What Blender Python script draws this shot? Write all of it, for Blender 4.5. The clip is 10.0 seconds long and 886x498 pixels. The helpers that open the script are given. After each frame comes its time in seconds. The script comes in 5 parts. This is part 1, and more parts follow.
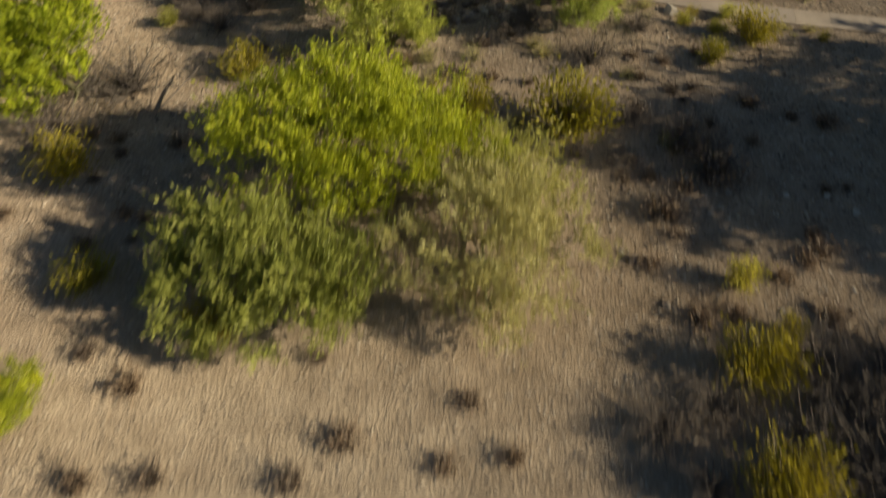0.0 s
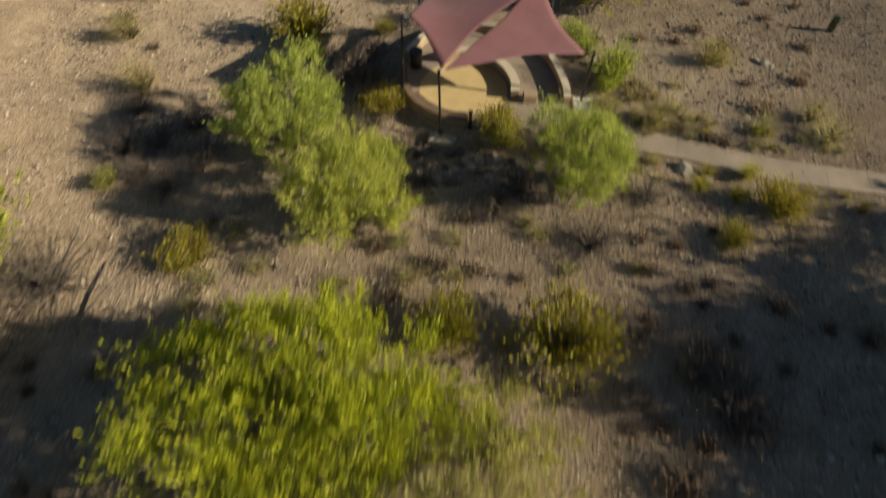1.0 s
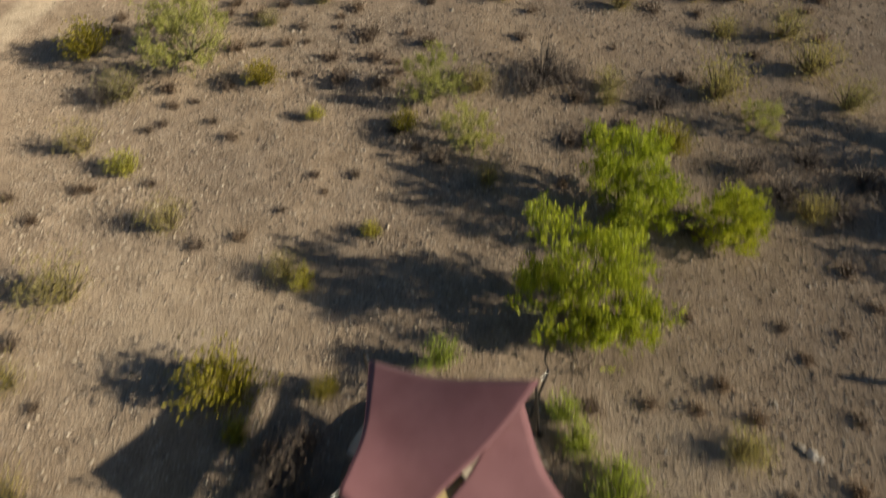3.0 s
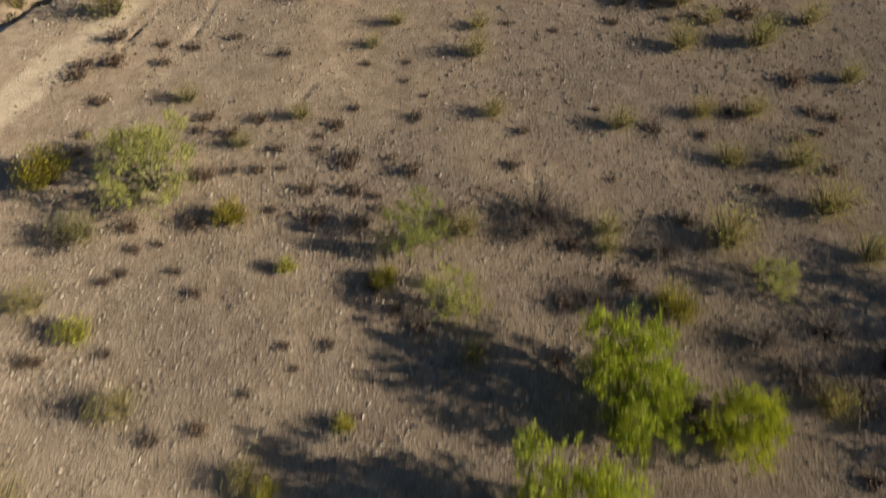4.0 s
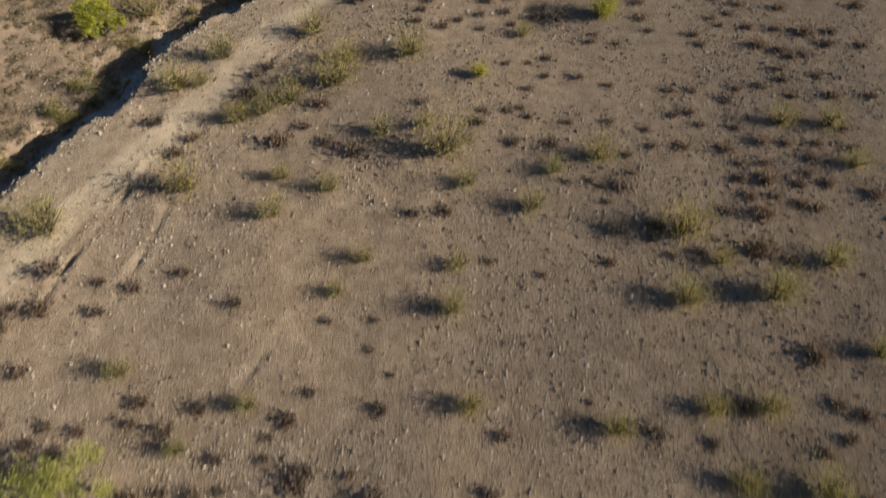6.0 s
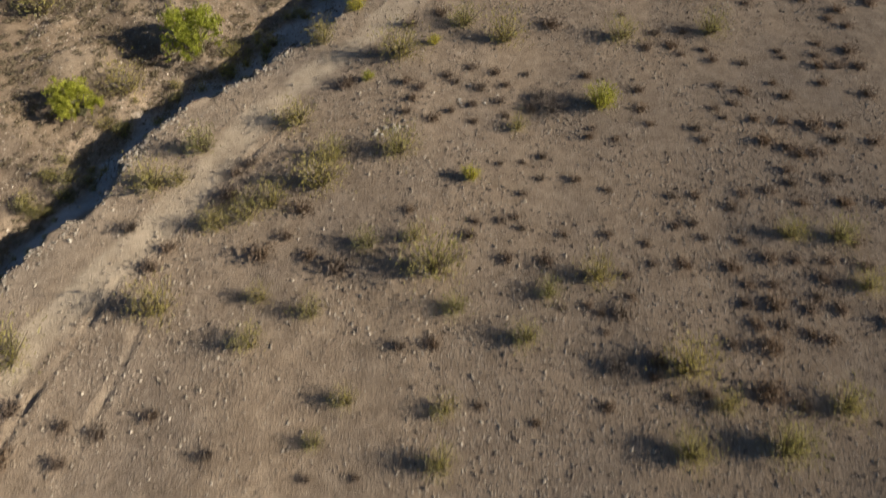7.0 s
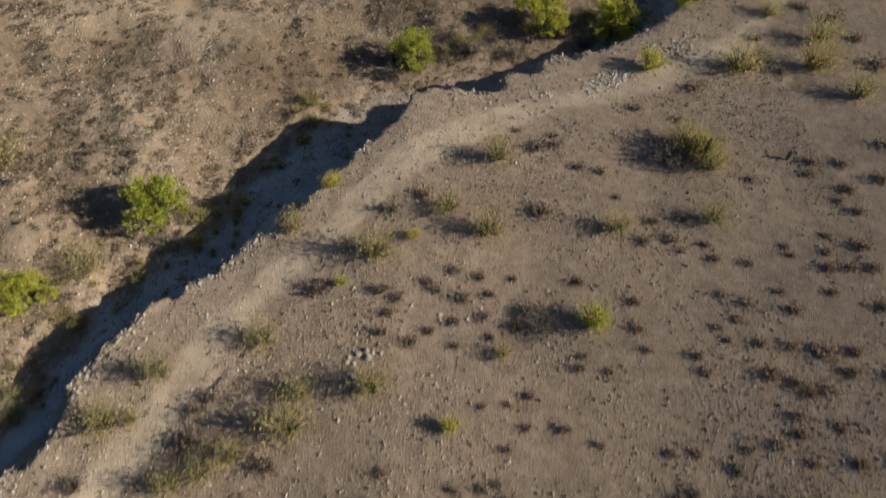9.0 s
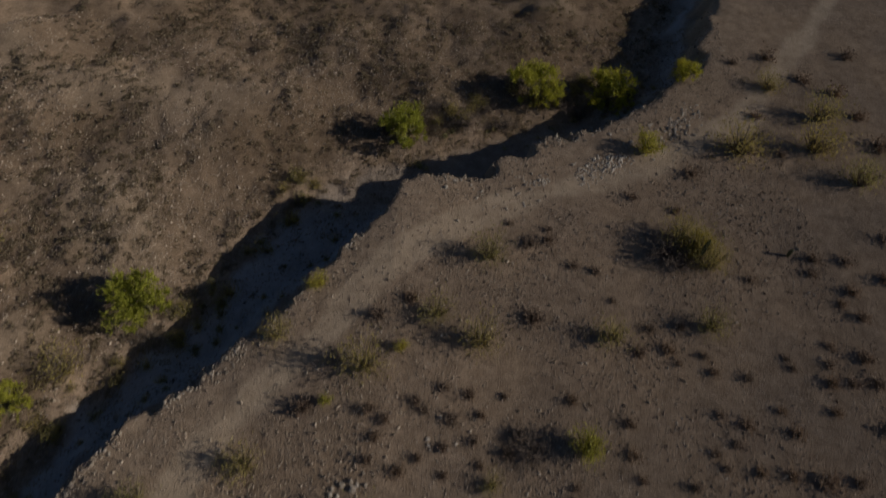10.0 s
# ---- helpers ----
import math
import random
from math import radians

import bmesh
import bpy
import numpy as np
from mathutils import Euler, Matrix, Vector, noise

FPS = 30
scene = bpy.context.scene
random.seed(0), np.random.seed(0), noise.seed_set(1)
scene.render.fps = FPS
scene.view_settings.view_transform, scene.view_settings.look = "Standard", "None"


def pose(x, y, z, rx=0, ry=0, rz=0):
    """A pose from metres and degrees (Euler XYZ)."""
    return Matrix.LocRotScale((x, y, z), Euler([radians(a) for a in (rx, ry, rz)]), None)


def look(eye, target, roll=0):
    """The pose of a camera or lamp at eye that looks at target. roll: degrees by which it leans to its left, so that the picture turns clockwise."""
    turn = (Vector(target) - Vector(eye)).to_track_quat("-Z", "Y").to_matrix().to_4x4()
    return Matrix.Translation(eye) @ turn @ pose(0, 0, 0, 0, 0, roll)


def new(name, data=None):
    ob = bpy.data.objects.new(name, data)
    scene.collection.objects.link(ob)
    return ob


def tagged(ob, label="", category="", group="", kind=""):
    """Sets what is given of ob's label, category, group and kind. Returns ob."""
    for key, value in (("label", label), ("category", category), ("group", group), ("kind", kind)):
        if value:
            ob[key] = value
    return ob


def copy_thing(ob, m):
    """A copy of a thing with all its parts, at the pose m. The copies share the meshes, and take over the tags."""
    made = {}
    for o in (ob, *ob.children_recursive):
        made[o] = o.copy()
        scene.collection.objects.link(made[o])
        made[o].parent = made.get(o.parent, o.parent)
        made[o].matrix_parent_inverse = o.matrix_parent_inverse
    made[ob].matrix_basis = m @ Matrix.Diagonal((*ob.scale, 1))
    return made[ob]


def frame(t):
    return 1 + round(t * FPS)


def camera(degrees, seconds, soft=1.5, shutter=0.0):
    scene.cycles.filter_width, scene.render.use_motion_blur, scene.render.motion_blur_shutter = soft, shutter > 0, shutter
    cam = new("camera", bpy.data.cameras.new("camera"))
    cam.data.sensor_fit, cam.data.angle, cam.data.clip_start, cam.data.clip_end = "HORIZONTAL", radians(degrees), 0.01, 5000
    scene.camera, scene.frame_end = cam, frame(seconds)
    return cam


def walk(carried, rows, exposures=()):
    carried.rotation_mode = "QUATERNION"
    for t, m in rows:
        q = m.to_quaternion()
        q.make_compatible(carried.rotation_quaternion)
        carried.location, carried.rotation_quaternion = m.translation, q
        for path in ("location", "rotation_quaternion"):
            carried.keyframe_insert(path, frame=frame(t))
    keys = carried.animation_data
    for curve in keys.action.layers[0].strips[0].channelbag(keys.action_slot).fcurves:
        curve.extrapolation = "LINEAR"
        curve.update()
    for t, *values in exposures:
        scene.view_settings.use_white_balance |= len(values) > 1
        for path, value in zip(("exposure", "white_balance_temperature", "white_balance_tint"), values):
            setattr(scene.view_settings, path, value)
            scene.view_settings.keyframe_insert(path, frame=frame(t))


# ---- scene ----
# ---------------------------------------------------------------- camera
cam = camera(71.9, 10.0, soft=1.5, shutter=0.78)
METRES, EYE, TILT, LEAN, TURN = 95.0, 19.76, -56.0, 0.0, 0.0
ROWS = [
    (0.0, 0.0, 0.0, 0.0, -0.0, 0.0, 0.0),
    (0.5, 0.0047, 0.0213, 0.0428, 0.01, 0.14, -0.05),
    (1.0, 0.0094, 0.042, 0.0865, -0.01, 0.27, -0.07),
    (1.5, 0.014, 0.0622, 0.1306, -0.03, 0.37, -0.08),
    (2.0, 0.0186, 0.0804, 0.1762, -0.03, 0.42, -0.12),
    (2.5, 0.0233, 0.0975, 0.2226, -0.03, 0.55, -0.14),
    (4.0, 0.0372, 0.1456, 0.3638, -0.01, 0.86, -0.15),
    (4.5, 0.0421, 0.1606, 0.4112, 0.03, 1.01, -0.17),
    (5.0, 0.0466, 0.1748, 0.4591, 0.0, 1.06, -0.21),
    (5.5, 0.0512, 0.1887, 0.5066, -0.03, 1.19, -0.24),
    (7.0, 0.0643, 0.2293, 0.6493, -0.04, 1.42, -0.24),
    (7.5, 0.0682, 0.2407, 0.6985, -0.08, 1.48, -0.27),
    (8.0, 0.0726, 0.2513, 0.7483, -0.06, 1.54, -0.28),
    (8.5, 0.0768, 0.2619, 0.7975, -0.07, 1.69, -0.3),
    (9.0, 0.0814, 0.2718, 0.8477, -0.09, 1.75, -0.29),
    (9.5, 0.0857, 0.2809, 0.8983, -0.13, 1.83, -0.3),
    (10.0, 0.0903, 0.2895, 0.9492, -0.19, 1.91, -0.34),
]

walk(cam, [(t, pose(0, 0, EYE, TILT, LEAN, TURN) @ pose(METRES * x, METRES * y, METRES * z, 90 + pitch, roll, yaw)) for t, x, y, z, yaw, pitch, roll in ROWS],
     exposures=[(0.0, 0.62, 5850, 1.5), (2.5, 0.54, 5600, 4), (5.0, 0.54, 5400, 7), (9.4, 0.62, 5200, 9), (9.7, 0.12, 5200, 11), (10.0, -0.90, 5200, 13)])

# ---------------------------------------------------------------- world and sun
SUN_UP, SUN_AZ = 24.0, -9.5
world = bpy.data.worlds.new("world")
scene.world = world
world.use_nodes = True
sky = world.node_tree.nodes.new("ShaderNodeTexSky")
sky.sky_type, sky.sun_disc = "NISHITA", False
sky.sun_elevation, sky.sun_rotation = radians(SUN_UP), radians(90 - SUN_AZ)
world.node_tree.nodes["Background"].inputs["Strength"].default_value = 0.034
world.node_tree.links.new(sky.outputs[0], world.node_tree.nodes["Background"].inputs["Color"])
sun = new("sun", bpy.data.lights.new("sun", "SUN"))
sun.data.energy, sun.data.angle, sun.data.color = 5.0, radians(0.6), (1.0, 0.78, 0.52)
toward = Vector((math.cos(radians(SUN_UP)) * math.cos(radians(SUN_AZ)), math.cos(radians(SUN_UP)) * math.sin(radians(SUN_AZ)), math.sin(radians(SUN_UP))))
sun.matrix_world = look(toward * 300, (0, 0, 0))

# ---------------------------------------------------------------- materials
def nodes_of(name):
    mat = bpy.data.materials.new(name)
    mat.use_nodes = True
    tree = mat.node_tree
    bsdf = tree.nodes["Principled BSDF"]
    return mat, tree, bsdf


def add_node(tree, kind, **values):
    node = tree.nodes.new(kind)
    for key, value in values.items():
        node.inputs[key].default_value = value
    return node


def ramp(tree, fac, stops):
    node = tree.nodes.new("ShaderNodeValToRGB")
    while len(node.color_ramp.elements) < len(stops):
        node.color_ramp.elements.new(0.5)
    for el, (at, col) in zip(node.color_ramp.elements, stops):
        el.position, el.color = at, (*col, 1)
    tree.links.new(fac, node.inputs[0])
    return node.outputs[0]


def mix(tree, fac, a, b, blend="MIX"):
    node = tree.nodes.new("ShaderNodeMix")
    node.data_type, node.blend_type = "RGBA", blend
    for sock, value in ((node.inputs[0], fac), (node.inputs[6], a), (node.inputs[7], b)):
        if hasattr(value, "is_linked"):
            tree.links.new(value, sock)
        elif isinstance(value, tuple):
            sock.default_value = (*value, 1)
        else:
            sock.default_value = value
    return node.outputs[2]


def noise_tex(tree, scale, detail=4.0, rough=0.6, coord=None):
    node = add_node(tree, "ShaderNodeTexNoise", Scale=scale, Detail=detail, Roughness=rough)
    if coord is not None:
        tree.links.new(coord, node.inputs["Vector"])
    return node.outputs[0]


def world_pos(tree):
    return tree.nodes.new("ShaderNodeNewGeometry").outputs["Position"]


def bump(tree, bsdf, height, strength, distance):
    node = add_node(tree, "ShaderNodeBump", Strength=strength, Distance=distance)
    tree.links.new(height, node.inputs["Height"])
    tree.links.new(node.outputs[0], bsdf.inputs["Normal"])


def foliage_mat(name, dark, mid, light, through_light=0.35):
    """Leaves: colour varies from plant to plant, in clumps and from leaf to leaf; some light shines through."""
    mat, tree, bsdf = nodes_of(name)
    info = tree.nodes.new("ShaderNodeObjectInfo")
    island = tree.nodes.new("ShaderNodeNewGeometry")
    clump = noise_tex(tree, 1.6, 3.0, 0.6, island.outputs["Position"])
    leaf = ramp(tree, island.outputs["Random Per Island"], [(0.0, dark), (0.55, mid), (1.0, light)])
    patch = ramp(tree, clump, [(0.35, dark), (0.52, mid), (0.66, light)])
    col = mix(tree, 0.55, leaf, patch)
    tone = ramp(tree, info.outputs["Random"], [(0.0, (0.84, 0.88, 0.9)), (0.5, (1.0, 1.0, 1.0)), (1.0, (1.07, 1.02, 0.9))])
    col = mix(tree, 1.0, col, tone, "MULTIPLY")
    tree.links.new(col, bsdf.inputs["Base Color"])
    bsdf.inputs["Roughness"].default_value = 0.6
    trans = tree.nodes.new("ShaderNodeBsdfTranslucent")
    tree.links.new(col, trans.inputs["Color"])
    both = tree.nodes.new("ShaderNodeMixShader")
    both.inputs[0].default_value = through_light
    tree.links.new(bsdf.outputs[0], both.inputs[1])
    tree.links.new(trans.outputs[0], both.inputs[2])
    tree.links.new(both.outputs[0], tree.nodes["Material Output"].inputs[0])
    return mat


def plain_mat(name, stops, scale, rough=0.8, relief=0.3, relief_scale=40.0, metal=0.0, per_object=0.0):
    """A weathered surface: a colour ramp over coarse and fine grain, with a fine relief."""
    mat, tree, bsdf = nodes_of(name)
    pos = world_pos(tree)
    coarse = noise_tex(tree, scale, 5.0, 0.6, pos)
    fine = noise_tex(tree, relief_scale, 4.0, 0.65, pos)
    col = ramp(tree, coarse, stops)
    col = mix(tree, 0.5, col, ramp(tree, fine, [(0.3, (0.72, 0.72, 0.72)), (0.7, (1.2, 1.2, 1.2))]), "MULTIPLY")
    if per_object:
        info = tree.nodes.new("ShaderNodeObjectInfo")
        col = mix(tree, per_object, col, ramp(tree, info.outputs["Random"], [(0.0, (0.7, 0.7, 0.72)), (1.0, (1.25, 1.2, 1.1))]), "MULTIPLY")
    tree.links.new(col, bsdf.inputs["Base Color"])
    bsdf.inputs["Roughness"].default_value, bsdf.inputs["Metallic"].default_value = rough, metal
    bump(tree, bsdf, fine, relief, 0.01)
    return mat


def ground_material():
    """Desert pavement: tan silt with pebbles; pale packed dirt on the track, loose sand in the wash bed, bare clay on the bank."""
    mat, tree, bsdf = nodes_of("desert_ground")
    pos = world_pos(tree)

    def attr(name):
        node = tree.nodes.new("ShaderNodeAttribute")
        node.attribute_name = name
        return node.outputs["Fac"]
    big = noise_tex(tree, 0.09, 4.0, 0.6, pos)
    mid = noise_tex(tree, 0.9, 5.0, 0.65, pos)
    fine = noise_tex(tree, 9.0, 5.0, 0.7, pos)
    soil = ramp(tree, mid, [(0.3, (0.235, 0.185, 0.133)), (0.5, (0.32, 0.256, 0.187)), (0.7, (0.405, 0.33, 0.245))])
    soil = mix(tree, 0.6, soil, ramp(tree, big, [(0.35, (0.82, 0.8, 0.8)), (0.65, (1.18, 1.11, 1.0))]), "MULTIPLY")
    soil = mix(tree, 0.62, soil, ramp(tree, fine, [(0.3, (0.36, 0.35, 0.34)), (0.5, (1.0, 1.0, 1.0)), (0.7, (1.72, 1.7, 1.66))]), "MULTIPLY")
    cells = add_node(tree, "ShaderNodeTexVoronoi", Scale=5.2, Randomness=1.0)
    tree.links.new(pos, cells.inputs["Vector"])
    small = add_node(tree, "ShaderNodeTexVoronoi", Scale=12.0, Randomness=1.0)
    tree.links.new(pos, small.inputs["Vector"])
    pebble = ramp(tree, cells.outputs["Distance"], [(0.16, (1, 1, 1)), (0.34, (0, 0, 0))])
    pick = ramp(tree, cells.outputs["Color"], [(0.3, (0, 0, 0)), (0.48, (1, 1, 1))])
    stony = mix(tree, 1.0, pebble, pick, "MULTIPLY")
    stone_col = ramp(tree, cells.outputs["Color"], [(0.1, (0.10, 0.08, 0.065)), (0.5, (0.30, 0.25, 0.195)), (0.9, (0.58, 0.51, 0.42))])
    cover = mix(tree, attr("gravel"), (0.0, 0.0, 0.0), stony)
    col = mix(tree, cover, soil, stone_col)
    packed = ramp(tree, mid, [(0.3, (0.44, 0.355, 0.25)), (0.7, (0.60, 0.50, 0.365))])
    packed = mix(tree, mix(tree, 0.35, (0.0, 0.0, 0.0), stony), packed, stone_col)
    col = mix(tree, attr("track"), col, packed)
    sand = ramp(tree, mid, [(0.3, (0.39, 0.37, 0.345)), (0.7, (0.53, 0.505, 0.47))])
    col = mix(tree, attr("bed"), col, sand)
    col = mix(tree, attr("brown"), col, mix(tree, 1.0, col, (0.52, 0.5, 0.47), "MULTIPLY"))
    clay = ramp(tree, fine, [(0.3, (0.30, 0.23, 0.15)), (0.7, (0.55, 0.46, 0.34))])
    col = mix(tree, attr("clay"), col, clay)
    tree.links.new(col, bsdf.inputs["Base Color"])
    bsdf.inputs["Roughness"].default_value = 0.95
    bsdf.inputs["Diffuse Roughness"].default_value = 1.0
    bsdf.inputs["Specular IOR Level"].default_value = 0.1
    high = tree.nodes.new("ShaderNodeMath")
    high.operation = "MULTIPLY_ADD"
    tree.links.new(stony, high.inputs[0])
    high.inputs[1].default_value = 0.6
    tree.links.new(fine, high.inputs[2])
    more = tree.nodes.new("ShaderNodeMath")
    more.operation = "MULTIPLY_ADD"
    tree.links.new(small.outputs["Distance"], more.inputs[0])
    more.inputs[1].default_value = -0.5
    tree.links.new(high.outputs[0], more.inputs[2])
    lumps = add_node(tree, "ShaderNodeTexVoronoi", Scale=4.3, Randomness=1.0)
    tree.links.new(pos, lumps.inputs["Vector"])
    coarse = tree.nodes.new("ShaderNodeMath")
    coarse.operation = "MULTIPLY_ADD"
    tree.links.new(lumps.outputs["Distance"], coarse.inputs[0])
    coarse.inputs[1].default_value = -0.4
    tree.links.new(more.outputs[0], coarse.inputs[2])
    bump(tree, bsdf, coarse.outputs[0], 1.0, 0.05)
    return mat


def stone_material(name, stops, island=True):
    mat, tree, bsdf = nodes_of(name)
    geo = tree.nodes.new("ShaderNodeNewGeometry")
    if island:
        fac = geo.outputs["Random Per Island"]
    else:
        fac = tree.nodes.new("ShaderNodeObjectInfo").outputs["Random"]
    fine = noise_tex(tree, 14.0, 5.0, 0.7, geo.outputs["Position"])
    col = mix(tree, 0.6, ramp(tree, fac, stops), ramp(tree, fine, [(0.3, (0.6, 0.58, 0.55)), (0.7, (1.25, 1.25, 1.22))]), "MULTIPLY")
    tree.links.new(col, bsdf.inputs["Base Color"])
    bsdf.inputs["Roughness"].default_value = 0.9
    bsdf.inputs["Diffuse Roughness"].default_value = 1.0
    bump(tree, bsdf, fine, 0.5, 0.03)
    return mat


GROUND = ground_material()
STONE = stone_material("gravel_stone", [(0.0, (0.13, 0.10, 0.08)), (0.45, (0.30, 0.245, 0.185)), (0.75, (0.45, 0.385, 0.3)), (1.0, (0.6, 0.525, 0.425))])
RUBBLE = stone_material("caliche_rubble", [(0.0, (0.20, 0.17, 0.135)), (0.6, (0.36, 0.315, 0.25)), (1.0, (0.58, 0.53, 0.45))])
WHITE_ROCK = stone_material("white_caliche", [(0.0, (0.42, 0.37, 0.30)), (0.5, (0.62, 0.57, 0.49)), (1.0, (0.80, 0.76, 0.68))])
CALICHE = stone_material("pale_caliche", [(0.0, (0.34, 0.29, 0.23)), (0.6, (0.48, 0.43, 0.36)), (1.0, (0.62, 0.57, 0.49))], False)
DARK_ROCK = stone_material("brown_rock", [(0.0, (0.10, 0.075, 0.06)), (0.6, (0.22, 0.17, 0.13)), (1.0, (0.42, 0.35, 0.28))], False)
PALO = foliage_mat("palo_verde_leaf", (0.095, 0.122, 0.008), (0.37, 0.425, 0.014), (0.67, 0.67, 0.032), 0.38)
PALO_PALE = foliage_mat("pale_palo_verde_leaf", (0.19, 0.225, 0.045), (0.45, 0.505, 0.095), (0.69, 0.715, 0.17), 0.45)
PALO_AIRY = foliage_mat("grey_palo_verde_leaf", (0.19, 0.20, 0.045), (0.40, 0.40, 0.095), (0.60, 0.575, 0.17), 0.4)
PALO_FAR = foliage_mat("dusty_palo_verde_leaf", (0.15, 0.165, 0.03), (0.36, 0.37, 0.065), (0.56, 0.54, 0.12), 0.36)
PALO_WASH = foliage_mat("yellow_palo_verde_leaf", (0.19, 0.2, 0.02), (0.45, 0.46, 0.04), (0.70, 0.67, 0.09), 0.42)
DRY_LEAF = foliage_mat("dry_leaf", (0.27, 0.25, 0.08), (0.48, 0.44, 0.16), (0.66, 0.61, 0.27), 0.4)
CREO = foliage_mat("creosote_leaf", (0.22, 0.195, 0.06), (0.40, 0.35, 0.105), (0.57, 0.5, 0.165), 0.45)
OLIVE = foliage_mat("olive_leaf", (0.17, 0.15, 0.012), (0.33, 0.285, 0.015), (0.48, 0.41, 0.03), 0.35)
BRIGHT = foliage_mat("bright_leaf", (0.25, 0.245, 0.03), (0.50, 0.475, 0.06), (0.70, 0.645, 0.11), 0.4)
FRESH = foliage_mat("fresh_green_leaf", (0.19, 0.23, 0.02), (0.40, 0.48, 0.05), (0.6, 0.66, 0.1), 0.4)
SCRUB = foliage_mat("scrub_leaf", (0.19, 0.152, 0.092), (0.29, 0.232, 0.138), (0.41, 0.33, 0.195), 0.5)
BURSE = foliage_mat("bursage_leaf", (0.12, 0.088, 0.066), (0.205, 0.152, 0.11), (0.30, 0.225, 0.16), 0.35)
TWIG = plain_mat("grey_twig", [(0.3, (0.13, 0.105, 0.08)), (0.7, (0.26, 0.215, 0.17))], 6.0, 0.9)
BARK = plain_mat("green_grey_bark", [(0.3, (0.12, 0.115, 0.05)), (0.7, (0.26, 0.24, 0.13))], 5.0, 0.85)
DEAD = plain_mat("dead_wood", [(0.3, (0.075, 0.06, 0.048)), (0.7, (0.17, 0.14, 0.115))], 5.0, 0.95)
CACTUS = plain_mat("cactus_skin", [(0.3, (0.04, 0.055, 0.03)), (0.7, (0.09, 0.11, 0.055))], 5.0, 0.7)
CONCRETE = plain_mat("broom_finished_concrete", [(0.3, (0.24, 0.198, 0.155)), (0.7, (0.315, 0.265, 0.212))], 1.3, 0.9, 0.25, 60.0, per_object=0.25)
OCHRE = plain_mat("ochre_concrete", [(0.3, (0.50, 0.38, 0.17)), (0.7, (0.60, 0.47, 0.24))], 1.5, 0.85, 0.2, 50.0)
WALL_FACE = plain_mat("tan_block_wall", [(0.3, (0.30, 0.22, 0.14)), (0.7, (0.39, 0.30, 0.20))], 2.0, 0.9, 0.35, 45.0)
WALL_BROWN = plain_mat("brown_stained_concrete", [(0.3, (0.13, 0.09, 0.055)), (0.7, (0.20, 0.145, 0.09))], 2.0, 0.85, 0.3, 45.0)
WALL_CAP = plain_mat("pale_concrete_cap", [(0.3, (0.46, 0.40, 0.30)), (0.7, (0.56, 0.49, 0.38))], 2.0, 0.85, 0.25, 50.0)
WHITE_PAINT = plain_mat("white_concrete", [(0.3, (0.70, 0.68, 0.62)), (0.7, (0.82, 0.80, 0.74))], 2.0, 0.85, 0.25, 50.0)
STEEL = plain_mat("dark_painted_steel", [(0.3, (0.018, 0.016, 0.015)), (0.7, (0.035, 0.03, 0.028))], 3.0, 0.45, 0.1, 60.0)
GALV = plain_mat("galvanised_steel", [(0.3, (0.45, 0.45, 0.44)), (0.7, (0.6, 0.6, 0.58))], 9.0, 0.4, 0.1, 60.0, 0.9)


def cloth_material():
    mat, tree, bsdf = nodes_of("maroon_shade_cloth")
    pos = world_pos(tree)
    dust = noise_tex(tree, 0.7, 4.0, 0.6, pos)
    weave = add_node(tree, "ShaderNodeTexWave", Scale=22.0, Distortion=0.6, Detail=2.0)
    tree.links.new(pos, weave.inputs["Vector"])
    col = ramp(tree, dust, [(0.3, (0.163, 0.065, 0.075)), (0.7, (0.213, 0.094, 0.105))])
    col = mix(tree, 0.12, col, weave.outputs["Color"], "MULTIPLY")
    tree.links.new(col, bsdf.inputs["Base Color"])
    bsdf.inputs["Roughness"].default_value = 0.75
    bsdf.inputs["Sheen Weight"].default_value = 0.1
    bump(tree, bsdf, weave.outputs["Fac"], 0.12, 0.004)
    open_weave = tree.nodes.new("ShaderNodeMixShader")
    open_weave.inputs[0].default_value = 0.1
    tree.links.new(bsdf.outputs[0], open_weave.inputs[1])
    tree.links.new(tree.nodes.new("ShaderNodeBsdfTransparent").outputs[0], open_weave.inputs[2])
    tree.links.new(open_weave.outputs[0], tree.nodes["Material Output"].inputs[0])
    return mat


CLOTH = cloth_material()

# ---------------------------------------------------------------- lie of the land
# Edge of the wash bank and line of the old vehicle track, in plan.
BANK = [(-140, 20), (-80, 42), (-45, 66), (-30.39, 83.93), (-26.47, 90.94), (-24.39, 94.43), (-21.67, 99.89), (-21.3, 104), (-17.96, 108.1), (-14.27, 110.8),
        (-9.36, 115.1), (-4.13, 122.5), (-1.48, 124.1), (-0.07, 127.7), (2.65, 130.2), (4.93, 133.8), (13.5, 134.9), (15.52, 137.1), (22.16, 141),
        (29.23, 144.1), (35.53, 148.6), (41.04, 154.4), (46.82, 168.7), (56, 185), (80, 215), (160, 300)]
TRACK = [(-60, 30), (-35.81, 53.88), (-28.25, 69.3), (-22.83, 83.6), (-17.98, 91.55), (-14.26, 97.96), (-10.87, 105.4), (-5.63, 112.2), (-1.36, 117), (4.64, 124.9),
         (12.08, 129.5), (21.39, 132.9), (31.83, 136.9), (43.11, 143.7), (56, 160), (90, 205)]
